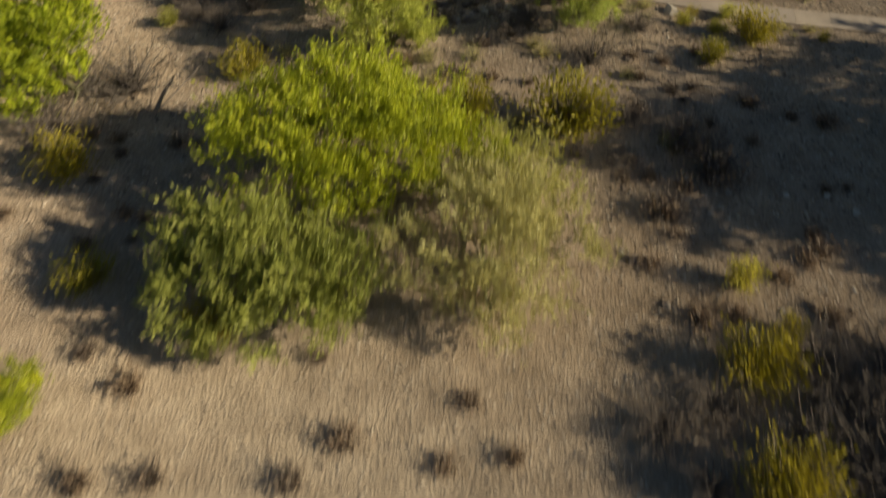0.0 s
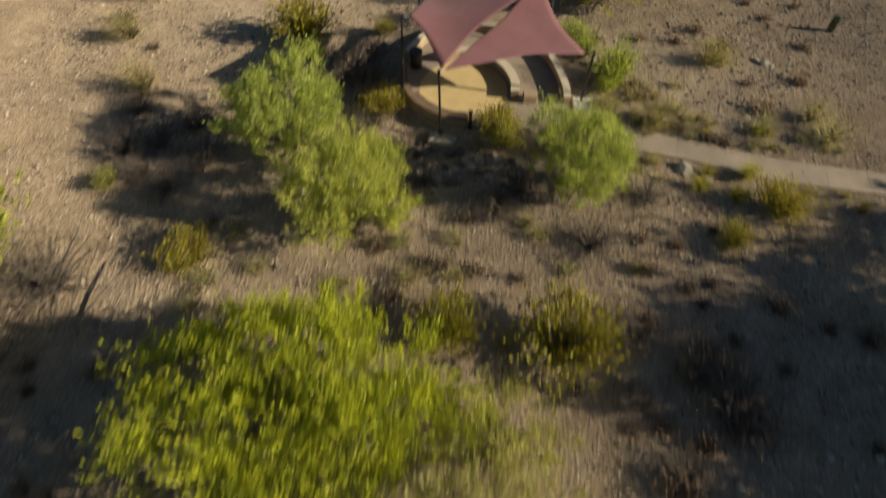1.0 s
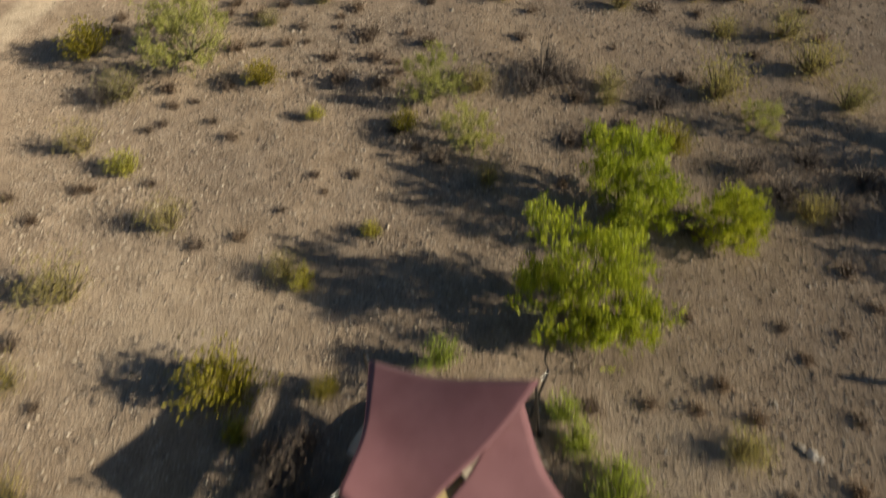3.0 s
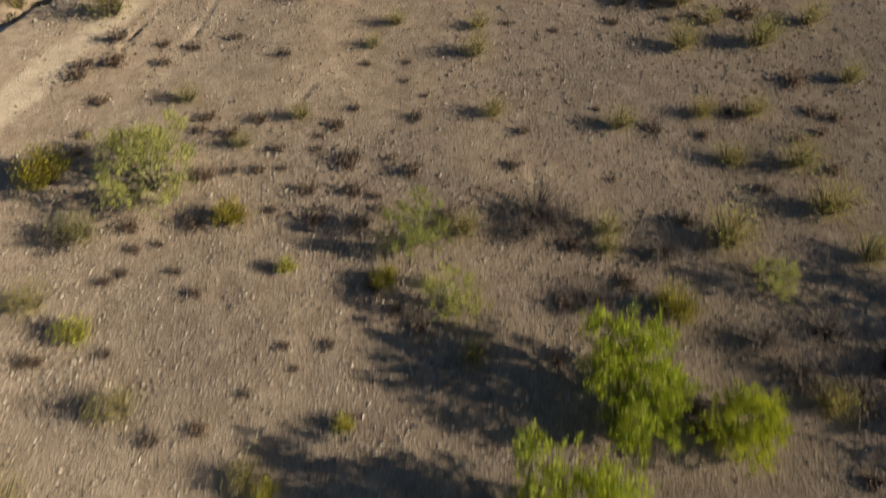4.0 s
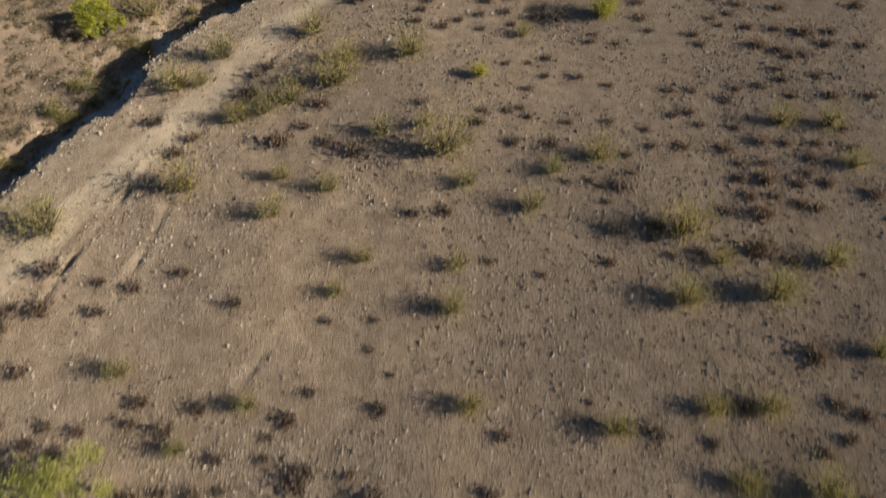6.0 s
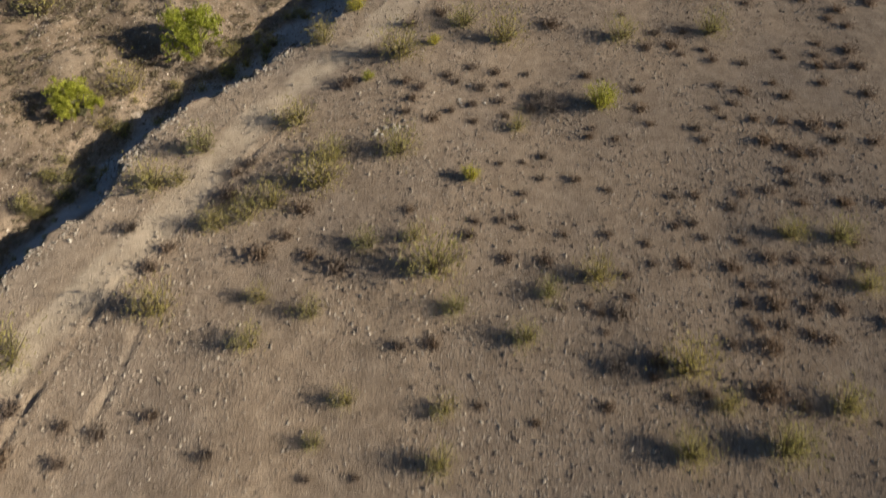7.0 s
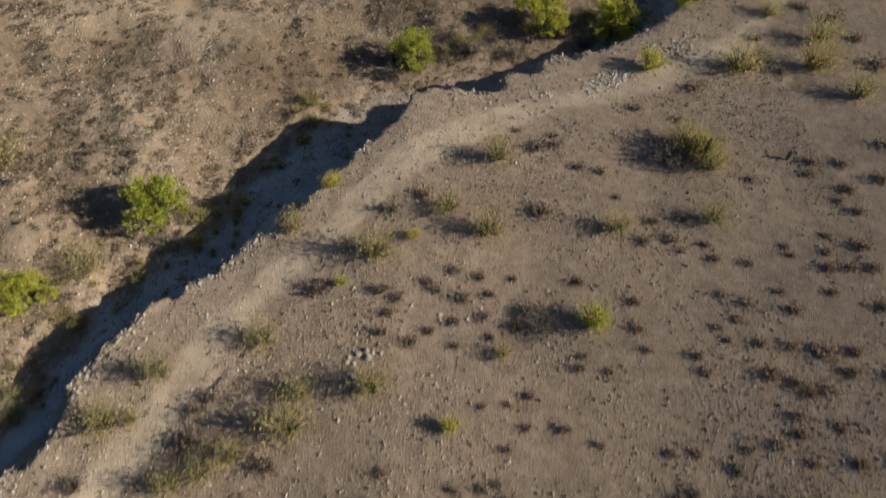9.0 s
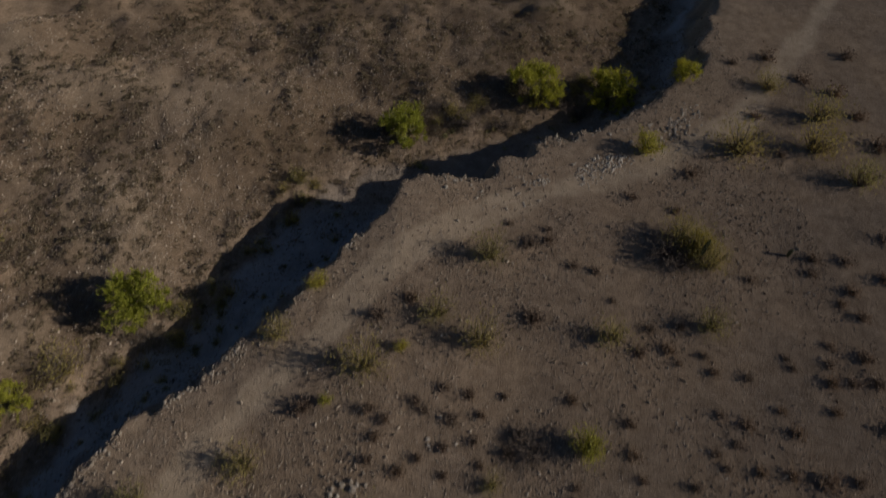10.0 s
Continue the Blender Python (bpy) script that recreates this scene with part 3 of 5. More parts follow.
def build_plaza():
    plaza = thing("plaza", (0, 0, 0), "tan concrete plaza floor under the shade sails", "plaza", kind="structure")
    ring = [(2.85 + 4.0 * math.cos(a), 32.75 + 4.0 * math.sin(a)) for a in np.linspace(radians(-25), radians(236), 44)]
    part("slab", prism(ring + [(2.1, 29.3), (4.6, 29.1), (6.6, 29.1), (6.98, 29.3), (6.98, 30.55)], 0.55, FLOOR, 0.02), plaza, material=CONCRETE)
    disc = [(1.86 + 2.1 * math.cos(a), 31.78 + 2.1 * math.sin(a)) for a in np.linspace(0, 2 * math.pi, 49)[:-1]]
    part("coloured_disc", prism(disc, FLOOR - 0.05, FLOOR + 0.006), plaza, "ochre coloured concrete disc", OCHRE)
    path = spline([(6.65, 30.75), (6.62, 31.9), (6.05, 34.1), (4.6, 35.7), (2.6, 36.3), (0.5, 35.8), (-0.75, 34.2), (-0.95, 32.4), (-0.62, 31.0), (0.1, 30.15), (1.0, 29.6), (2.0, 29.4)])
    outer = thing("curved_wall", (0, 0, 0), "low curved tan block wall with pale concrete cap", "wall", kind="structure")
    n = len(path) - 1
    cuts = list(range(0, n, 9)) + [n]
    for a, b in zip(cuts, cuts[1:]):
        piece = [p.copy() for p in path[a:b + 1]]
        way = (piece[-1] - piece[-2]).normalized()
        if b < n:
            piece[-1] = piece[-1] - way * 0.018
        part("wall_panel", sweep(piece, 0.14, 0.1, FLOOR + 0.42), outer, material=WALL_FACE)
    part("cap", sweep(path[:62], 0.17, FLOOR + 0.422, FLOOR + 0.5), outer, "pale concrete cap", WALL_CAP)
    part("cap", sweep(path[62:], 0.15, FLOOR + 0.422, FLOOR + 0.5), outer, "brown concrete cap", WALL_BROWN)
    inner = spline([(4.25, 31.15), (4.28, 31.9), (3.9, 33.0), (3.0, 33.9), (1.9, 34.2), (0.8, 33.9)])
    bench = thing("curved_bench", (0, 0, FLOOR), "curved concrete seat bench with pale top", "bench")
    lower = sweep(inner, 0.17, 0.0, 0.42)
    part("base", lower, bench, material=WALL_FACE)
    part("seat", sweep(inner, 0.21, 0.422, 0.5), bench, "pale concrete seat", WALL_CAP)
    left = spline([(-0.42, 31.15), (0.27, 30.4), (1.08, 29.88), (1.95, 29.68)])
    seat = thing("curved_bench", (0, 0, FLOOR), "brown curved bench against the low wall", "bench")
    part("base", sweep(left, 0.08, 0.0, 0.36), seat, material=WALL_FACE)
    part("seat", sweep(left, 0.095, 0.362, 0.42), seat, "brown seat", WALL_BROWN)
    block = thing("bench_end_block", (4.95, 31.0, FLOOR), "small square concrete block at the bench end", "block")
    part("body", prism([(-0.3, -0.2), (0.3, -0.2), (0.3, 0.25), (-0.3, 0.25)], 0, 0.45, 0.02), block, material=WALL_FACE)
    pad = thing("footing_pad", (0, 0, 0), "pale concrete pad at a shade pole's foot", "pad")
    part("body", prism([(6.99, 30.2), (7.9, 30.2), (7.95, 31.2), (7.0, 31.25)], 0.7, FLOOR + 0.06, 0.03), pad, material=WHITE_PAINT)
    pad2 = thing("footing_pad", (0, 0, 0), "pale rounded concrete footing beside the wall", "pad")
    part("body", prism([(0.2, 28.75), (1.3, 28.55), (1.6, 28.95), (0.9, 29.25), (0.3, 29.3)], 0.3, FLOOR - 0.28, 0.06), pad2, material=WALL_CAP)
    post = thing("wall_post", (2.12, 29.3, 0.6), "short dark steel post at the end of the low wall", "post")
    part("shaft", prism([(-0.07, -0.07), (0.07, -0.07), (0.07, 0.07), (-0.07, 0.07)], 0.0, 1.5, 0.01), post, material=STEEL)
    part("cap", prism([(-0.09, -0.09), (0.09, -0.09), (0.09, 0.09), (-0.09, 0.09)], 1.503, 1.54, 0.01), post, material=STEEL)
    bin_ = thing("litter_bin", (-0.42, 33.5, FLOOR), "black steel litter bin beside the wall", "bin")
    can = part("body", rod((0, 0, 0), (0, 0, 0.85), 0.27, 16, 0.3), bin_, material=STEEL)
    part("rim", rod((0, 0, 0.853), (0, 0, 0.91), 0.32, 16), can, material=STEEL)


def shade_pole(foot, top, r=0.055):
    ob = thing("shade_pole", foot, "dark painted steel pole holding a shade sail", "pole", "shade poles")
    f, t = Vector(foot), Vector(top)
    shaft = part("shaft", rod((0, 0, -0.2), t - f, r, 12), ob, material=STEEL)
    way = (t - f).normalized()
    part("cap", rod(t - f + way * 0.003, t - f + way * 0.05, r * 1.25, 12), shaft, material=STEEL)
    part("base_plate", rod((0, 0, 0.0), (0, 0, 0.03), r * 2.6, 8), ob, material=STEEL)


def shade_sail(corners, poles, dips, name_label):
    """A tensioned cloth with hollow edges between three or four corners, seams, edge cable and corner fittings."""
    ob = thing("shade_sail", corners[0], name_label, "shade sail", "shade sails")
    o = Vector(corners[0])
    C = [Vector(c) - o for c in corners]
    mid = sum(C, Vector()) / len(C)
    n = 22

    def edge(k, t):
        a, b = C[k], C[(k + 1) % len(C)]
        p = a.lerp(b, t)
        pull = (mid - p)
        pull.z *= 0.3
        dip = dips[k]
        slack = dip[0] * (1 - dip[1] * t) if isinstance(dip, tuple) else dip
        return p + pull.normalized() * slack * 4 * t * (1 - t) * (a - b).length
    bm = bmesh.new()
    if len(C) == 4:
        grid = []
        for i in range(n + 1):
            u = i / n
            row = []
            for j in range(n + 1):
                v = j / n
                p = (1 - v) * edge(0, u) + v * edge(2, 1 - u) + (1 - u) * edge(3, 1 - v) + u * edge(1, v)
                p = p - ((1 - u) * (1 - v) * C[0] + u * (1 - v) * C[1] + u * v * C[2] + (1 - u) * v * C[3])
                row.append(bm.verts.new(p))
            grid.append(row)
    else:
        grid = []
        for i in range(n + 1):
            u = i / n
            row = []
            a, b = edge(0, u), edge(2, 1 - u)
            for j in range(n + 1):
                v = j / n
                p = a.lerp(b, v) + u * (edge(1, v) - C[1].lerp(C[2], v))
                row.append(bm.verts.new(p))
            grid.append(row)
    for i in range(n):
        for j in range(n):
            q = (grid[i][j], grid[i + 1][j], grid[i + 1][j + 1], grid[i][j + 1])
            bm.faces.new(q)
    bmesh.ops.remove_doubles(bm, verts=bm.verts, dist=0.002)
    bmesh.ops.recalc_face_normals(bm, faces=bm.faces)
    for f in bm.faces:
        f.smooth = True
    cloth = part("cloth", bm, ob, "maroon woven cloth", CLOTH)
    thick = cloth.modifiers.new("thickness", "SOLIDIFY")
    thick.thickness, thick.offset = 0.008, 0
    for k in range(len(C)):
        line = [(edge(k, t), 0.007) for t in np.linspace(0, 1, 15)]
        tv, tf = tubes(line and [line], 5)
        part("hem", mesh_from("hem", tv, tf, CLOTH, True), ob)
    for c, p in zip(C, poles):
        q = Vector(p) - o
        cable = part("cable", rod(c, q, 0.014, 6), ob, "steel tensioning cable", GALV)
        part("turnbuckle", rod(c.lerp(q, 0.35), c.lerp(q, 0.7), 0.026, 8), cable, "steel turnbuckle", GALV)


build_plaza()
POLE_C, POLE_L, POLE_TL, POLE_TR, POLE_TS, POLE_R = (0.72, 29.12, 4.5), (-0.85, 31.55, 5.3), (-0.32, 37.2, 3.72), (6.3, 35.8, 5.3), (5.95, 35.5, 4.6), (7.45, 31.0, 3.95)
shade_pole((0.78, 29.08, 1.1), POLE_C)
shade_pole((-1.0, 30.95, 0.95), POLE_L)
shade_pole((-0.35, 37.1, 0.8), POLE_TL)
shade_pole((6.2, 35.75, 1.0), POLE_TR)
shade_pole((6.5, 34.95, 1.05), POLE_TS)
shade_pole((7.35, 30.95, 1.2), POLE_R)
shade_sail([(0.82, 29.3, 4.45), (6.0, 35.5, 5.3), (-0.1, 36.95, 3.75), (-0.55, 31.85, 5.2)], [POLE_C, POLE_TR, POLE_TL, POLE_L],
           [(0.095, 1.5), 0.06, 0.065, 0.075], "maroon four-cornered shade sail over the plaza")
shade_sail([(0.95, 29.32, 4.4), (7.15, 31.2, 3.75), (5.35, 35.5, 4.68)], [POLE_C, POLE_R, POLE_TS],
           [0.055, 0.08, 0.03], "maroon three-cornered shade sail over the plaza")


def build_sidewalk():
    """A curving line of concrete slabs with open joints."""
    walk_line = spline([(7.0, 29.8), (7.9, 29.2), (9.0, 28.65), (10.5, 28.25), (12.1, 27.8), (14.8, 26.85), (18.8, 26.05), (24.0, 25.3), (32.0, 25.2), (44.0, 26.5)], 24)
    walkway = thing("sidewalk", (0, 0, 0), "curving grey-tan concrete sidewalk of jointed slabs", "sidewalk", kind="structure")
    run, cut, pieces = 0.0, 0.0, [[walk_line[0]]]
    for a, b in zip(walk_line, walk_line[1:]):
        run += (b - a).length
        pieces[-1].append(b)
        if run >= 1.52:
            pieces.append([b])
            run = 0.0
    for piece in pieces:
        if len(piece) < 2:
            continue
        way = (piece[-1] - piece[0]).normalized()
        ends = [p.copy() for p in piece]
        ends[-1] = ends[-1] - way * 0.007
        part("slab", sweep(ends, 0.62, -0.3, 0.0, walk_z), walkway, material=CONCRETE)


# ---------------------------------------------------------------- trees
TREE_PARTS = ("trunk", "crown")
SHRUB_PARTS = ("stem", "foliage")


def crown_lobes(seed, width, tall, count):
    rng = np.random.default_rng(seed)
    out = [(0, 0, tall * 0.66, width * 0.27)]
    for k in range(count):
        a = 2 * math.pi * (k + rng.uniform(-0.3, 0.3)) / count
        r = width * rng.uniform(0.2, 0.34)
        out.append((r * math.cos(a), r * math.sin(a), tall * rng.uniform(0.26, 0.74), width * rng.uniform(0.16, 0.23)))
    for k in range(5):
        a = 2 * math.pi * (k + rng.uniform(0, 1)) / 5
        r = width * rng.uniform(0.2, 0.32)
        out.append((r * math.cos(a), r * math.sin(a), tall * rng.uniform(0.14, 0.26), width * rng.uniform(0.13, 0.17)))
    return out


# the broad tree beside which the flight begins: bright crown, duller low limbs, a dry side
big = tree_meshes(11, [(0.0, 0.9, 2.9, 2.0), (-1.9, 0.6, 2.7, 1.8), (2.0, 0.9, 2.6, 1.8), (0.3, 2.9, 2.4, 1.9), (-2.8, 2.5, 2.0, 1.6), (2.9, 3.0, 1.8, 1.5), (0.3, -0.6, 2.2, 1.5),
                       (-1.2, 3.9, 1.5, 1.4), (4.0, 1.2, 1.5, 1.5), (1.4, 4.2, 1.6, 1.3), (5.2, 1.0, 1.1, 1.0)],
                  4.4, 7400, 9, 0.145, 0.058, PALO, 4, airy=-0.24)
plant("palo_verde_tree", big, (-3.63, 13.2, height(-3.63, 13.2)), "broad bright yellow-green palo verde tree with fine leaves", "tree", "", 0, 1.0, TREE_PARTS)
low = tree_meshes(12, [(-0.4, 0.4, 1.9, 1.5), (1.2, -0.4, 1.7, 1.4), (-1.9, -0.6, 1.6, 1.3), (2.2, 0.3, 1.6, 1.3), (0.2, -1.3, 1.3, 1.2), (-2.2, 1.0, 1.5, 1.3), (-1.5, -1.6, 1.0, 1.0), (1.6, -1.4, 1.1, 1.0)],
                  3.0, 4600, 8, 0.2, 0.055, PALO_FAR, 4)
plant("palo_verde_tree", low, (-5.23, 9.72, height(-5.23, 9.72)), "dull green palo verde tree with drooping outer limbs", "tree", "", 0, 0.99, TREE_PARTS)
dry = tree_meshes(13, [(0, 0.4, 1.7, 1.6), (1.6, 0.0, 1.4, 1.4), (-1.5, 0.2, 1.5, 1.3), (0.6, 1.8, 1.7, 1.4), (2.6, 0.9, 1.1, 1.1), (0.3, -1.2, 1.0, 1.1), (2.2, 2.2, 1.2, 1.1)],
                  3.0, 3300, 7, 0.2, 0.04, DRY_LEAF, 5)
plant("dry_shrub_tree", dry, (1.13, 10.07, height(1.13, 10.07)), "sparse straw-coloured dry bush beside the green tree", "tree", "", 0, 1.08, TREE_PARTS)

kinds = [tree_meshes(21 + k, crown_lobes(31 + k, 6.0, 4.5, 9), 4.5, 3000, 8, 0.21, 0.06, PALO, 3, airy=-0.05) for k in range(2)]
pale_kinds = [tree_meshes(41 + k, crown_lobes(51 + k, 6.0, 4.0, 9), 4.0, 3600, 9, 0.15, 0.048, PALO_PALE, 4) for k in range(2)]
far_kinds = [tree_meshes(57 + k, crown_lobes(67 + k, 6.0, 4.0, 8), 4.0, 1100, 6, 0.27, 0.095, PALO_FAR, 3) for k in range(2)]
airy_kinds = [tree_meshes(87 + k, crown_lobes(95 + k, 6.0, 3.6, 7), 3.6, 1150, 8, 0.17, 0.05, PALO_AIRY, 5) for k in range(2)]
wash_kinds = [tree_meshes(77 + k, crown_lobes(79 + k, 6.0, 4.2, 8), 4.2, 1700, 7, 0.24, 0.08, PALO_WASH, 3) for k in range(2)]
TREES = [
    (-16.59, 20.79, 8.16, 0, 30), (9.05, 40.76, 6.85, 0, 80), (11.91, 46.87, 6.27, 0, 200), (16.86, 45.41, 4.07, 0, 140), (-11.46, 5.68, 2.31, 0, 10),
    (-30.92, 110.91, 5.53, 0, 100), (-21.7, 121.58, 7.51, 0, 60), (4.06, 146.42, 6.4, 0, 10), (21.06, 153.36, 7.17, 0, 250), (30.5, 153.29, 6.92, 0, 310), (38.24, 151.56, 3.76, 0, 20),
    (-5.72, 28.37, 5.55, 1, 0), (-2.51, 24.02, 5.43, 1, 130), (6.45, 25.55, 4.66, 1, 70), (-14.3, 61.4, 7.4, 1, 200), (2, 56.4, 4.5, 1, 300), (4.1, 52.4, 3.9, 1, 40),
    (21.09, 53.53, 2.86, 1, 20),
]
for k, (x, y, w, pale, turn) in enumerate(TREES):
    me = ((airy_kinds if y > 50 else pale_kinds if pale else kinds)[k % 2] if y < 70 else wash_kinds[k % 2])
    plant("palo_verde_tree", me, (x, y, height(x, y)), ("pale green airy palo verde tree" if pale else "bright yellow-green palo verde tree") + " on gravelly ground", "tree", "desert trees", turn, w / 6.0, TREE_PARTS)

plant("palo_verde_tree", airy_kinds[0], (2.5, 14.4, height(2.5, 14.4)), "sparse grey-green palo verde tree beside a broader one", "tree", "", 60, 0.78, TREE_PARTS)
# taller unseen trees, added eastward to shade the first clearing and ground farther on
for k, (x, y, w, turn) in enumerate([(27.0, 15.0, 12.5, 110), (34.0, 11.5, 13.0, 10), (25.2, 14.0, 11.0, 40), (27.5, 12.0, 10.5, 300), (22.5, 3.0, 8.5, 160), (26, 1.0, 9, 20), (31, 18.5, 11, 250), (35.0, 45.2, 8.5, 70), (33.5, 50.8, 7.0, 190)]):
    plant("palo_verde_tree", far_kinds[k % 2], (x, y, height(x, y)), "unseen tall palo verde tree added to shade the ground", "tree", "tall trees", turn, w / 6.0, TREE_PARTS)

# ---------------------------------------------------------------- shrubs
CREOSOTE_A = [
    (7, 28, 2.44), (10.4, 29.5, 1.4), (18.01, 30.05, 1.62), (8.3, 30.1, 1.38), (-1.7, 30.5, 1.36), (-13.9, 32.7, 1.98), (14.25, 34.24, 1.6), 
    (-2.36, 36.76, 1.03), (-16.24, 37.43, 2.23), (-15.5, 42.01, 3.25), (-5.16, 43.46, 1.68), (21.64, 46.74, 1.94), (-11.68, 46.5, 2.1), (-21.6, 46.9, 1.99), 
    (5.11, 49.26, 2), (-18.52, 52.7, 2.25), (27.02, 55.39, 2.33), (12.71, 55.99, 1.66), (19.52, 56.51, 3.6), (13.01, 57.28, 2.04), (4.7, 57.21, 1.97), 
    (-17.62, 57.62, 2.37), (26.07, 58.77, 2.97), (25.61, 62.55, 2.84), (21.55, 62.95, 2.17), (-9.53, 64.97, 1.64), (15.02, 65.9, 1.93), (24.11, 67.29, 2.34), 
    (20.78, 67.17, 2.25), (6.9, 67.2, 1.9),
]
CREOSOTE_B = [
    (-6.01, 67.55, 1.45), (-14.42, 69.8, 2.04), (31.98, 70.73, 2.21), (5.99, 73.88, 2.09), (21.14, 74.54, 2.49), (26.84, 74.8, 3.28), (-1.69, 75.24, 1.58), 
    (31.44, 77.46, 2.36), (24.01, 77.61, 1.98), (6.29, 77.25, 1.8), (-0.08, 77.98, 1.84), (22.12, 80, 3.37), (-23.84, 81.55, 4.2), (-7.13, 82.18, 2.02), 
    (11.7, 82.29, 2.41), (-3.18, 84.53, 2.07), (-14.2, 85.27, 3.24), (6.98, 84.68, 2.25), (36.56, 86.52, 2.48), (13.61, 85.82, 2.08), (-7.03, 85.98, 1.9), 
    (17.15, 87.25, 2.65), (5.5, 87.98, 3.82), (36.03, 90.85, 2.59), (32.32, 91.07, 2.23), (0.44, 90.44, 1.98), (3.92, 90.87, 1.9), (-11.75, 92.83, 2.44), 
    (-9.69, 93.82, 2.72), (-7.65, 95.12, 2.6),
]
CREOSOTE_C = [
    (-3.88, 96.83, 4.25), (-18.47, 97.66, 3.72), (-16.36, 98.02, 2.08), (-3.17, 99.77, 2.67), (2.25, 99.96, 3.58), (-15.02, 101.7, 3.12), (12.57, 102.81, 1.77), 
    (-6.95, 104.63, 3.43), (2.06, 112.79, 4.53), (-27.38, 114.87, 4.17), (23.6, 115.55, 2.89), (12.17, 115.16, 3.78), (-5.95, 116.17, 2.89), (32.88, 116.73, 3.08), 
    (8.19, 117.78, 2.86), (13.28, 124.35, 3.59), (-41.47, 128.53, 5.91), (53.25, 134.29, 4.29), (50.27, 139.39, 4.39), (41.9, 139.19, 4.93), (52.85, 144.58, 4.31), 
    (48.46, 150.25, 3.72),
]
BRITTLEBUSH_A = [
    (-2.25, 27.66, 1.22), (3.6, 28.4, 2.3), (15.06, 28.99, 0.753), (-5.59, 35.26, 1.16), 
    (-4.07, 42.67, 1.38), (-0.99, 45.85, 1.11), (-15.41, 50.77, 1.93), (-5, 54.78, 1.14), (8.38, 96.78, 1.88), (-0.95, 109.73, 1.41), (5.22, 114.42, 1.36), 
    (-3.1, 121.51, 2.15), (31.23, 138.75, 3.35),
]
BURSAGE_A = [
    (13.5, 28.3, 0.96), (12.7, 28.6, 1.07), (11.6, 29.21, 1.06), (15.96, 30.41, 1.56), (10.54, 31.58, 1.21), (9.93, 32.28, 1.08), (15.78, 32.64, 0.79), 
    (18.46, 32.81, 1.39), (19.68, 35.74, 1.18), (15.5, 35.7, 1.11), (13.13, 36.13, 1.08), (8.73, 36.2, 1.42), (11.29, 36.39, 1.06), (-14.55, 36.29, 0.895), 
    (14.47, 37.28, 1.27), (18.54, 38.53, 0.847), (20.76, 39.75, 0.902), (18.01, 40.02, 0.867), (-17.04, 39.36, 1.47), (13.87, 40.62, 0.832), (22.85, 41.18, 0.955), 
    (22.29, 43.26, 1.39), (15.53, 45.71, 1.76), (-9.9, 45.21, 1.21), (-7.74, 45.66, 1.17), (-0.79, 46.16, 1.12), (-19.24, 46.91, 1.33), (-5.87, 47.41, 0.827), 
    (9.15, 48.99, 1.02), (-3.79, 48.74, 0.818),
]
BURSAGE_B = [
    (-21.27, 48.66, 1.12), (-17.65, 49.22, 1.06), (-17.06, 49.22, 1.05), (-13.71, 49.77, 0.836), (-4.49, 49.95, 0.868), (-2.19, 50.07, 0.859), (2.3, 51.11, 1.33), 
    (1.1, 52.1, 1.2), (9.96, 52.41, 1.53), (-9.78, 53.25, 1.15), (-0.2, 53.49, 1.39), (13.44, 53.93, 1.94), (-15.27, 54.35, 0.908), (-14.48, 54.77, 0.899), 
    (-11.38, 54.87, 0.869), (10.77, 56.32, 1.64), (-14.2, 56.5, 1.03), (-13, 56.9, 0.88), (17.54, 58.03, 1.6), (-1.2, 57.89, 1.77), (-11.11, 58.12, 1.7), 
    (-15.02, 58.23, 1.54), (-3.9, 58.4, 2.06), (3.9, 58.38, 1.56), (-6.71, 59.12, 1.06), (-0.2, 59.09, 1.27), (23.06, 60.62, 1.44), (-0.5, 60.19, 1.04), 
    (-4.71, 60.81, 1.62), (-1.8, 60.8, 1.78),
]
BURSAGE_C = [
    (13.91, 61.29, 0.728), (27.78, 62.06, 1.54), (-11.34, 62.17, 1.81), (7.91, 62.38, 1.26), (1.7, 62.37, 1.7), (-9.83, 62.56, 0.932), (-8.02, 62.55, 1.12), 
    (-6.61, 62.63, 0.901), (-2.6, 62.9, 2.02), (0.3, 63.47, 1.07), (-2.3, 63.6, 1.69), (26.48, 64.62, 1.4), (-7.12, 64.35, 1.13), (-4.51, 64.42, 0.971), 
    (-20.47, 64.7, 1.25), (-16.41, 64.77, 1.19), (28.24, 65.42, 1.27), (20.49, 65.2, 1.16), (-18.43, 65.38, 1.06), (17.4, 65.71, 1.63), (8.92, 65.59, 1.21), 
    (-4.51, 65.62, 0.981), (-15.71, 66.08, 1.19), (-10.55, 66.1, 1.5), (29.61, 66.79, 1.48), (-17.74, 66.3, 1.06), (-20.7, 66.34, 1.27), (-12.78, 66.54, 1.16), 
    (-3.5, 66.51, 1.76), (28.26, 67.49, 1.47),
]
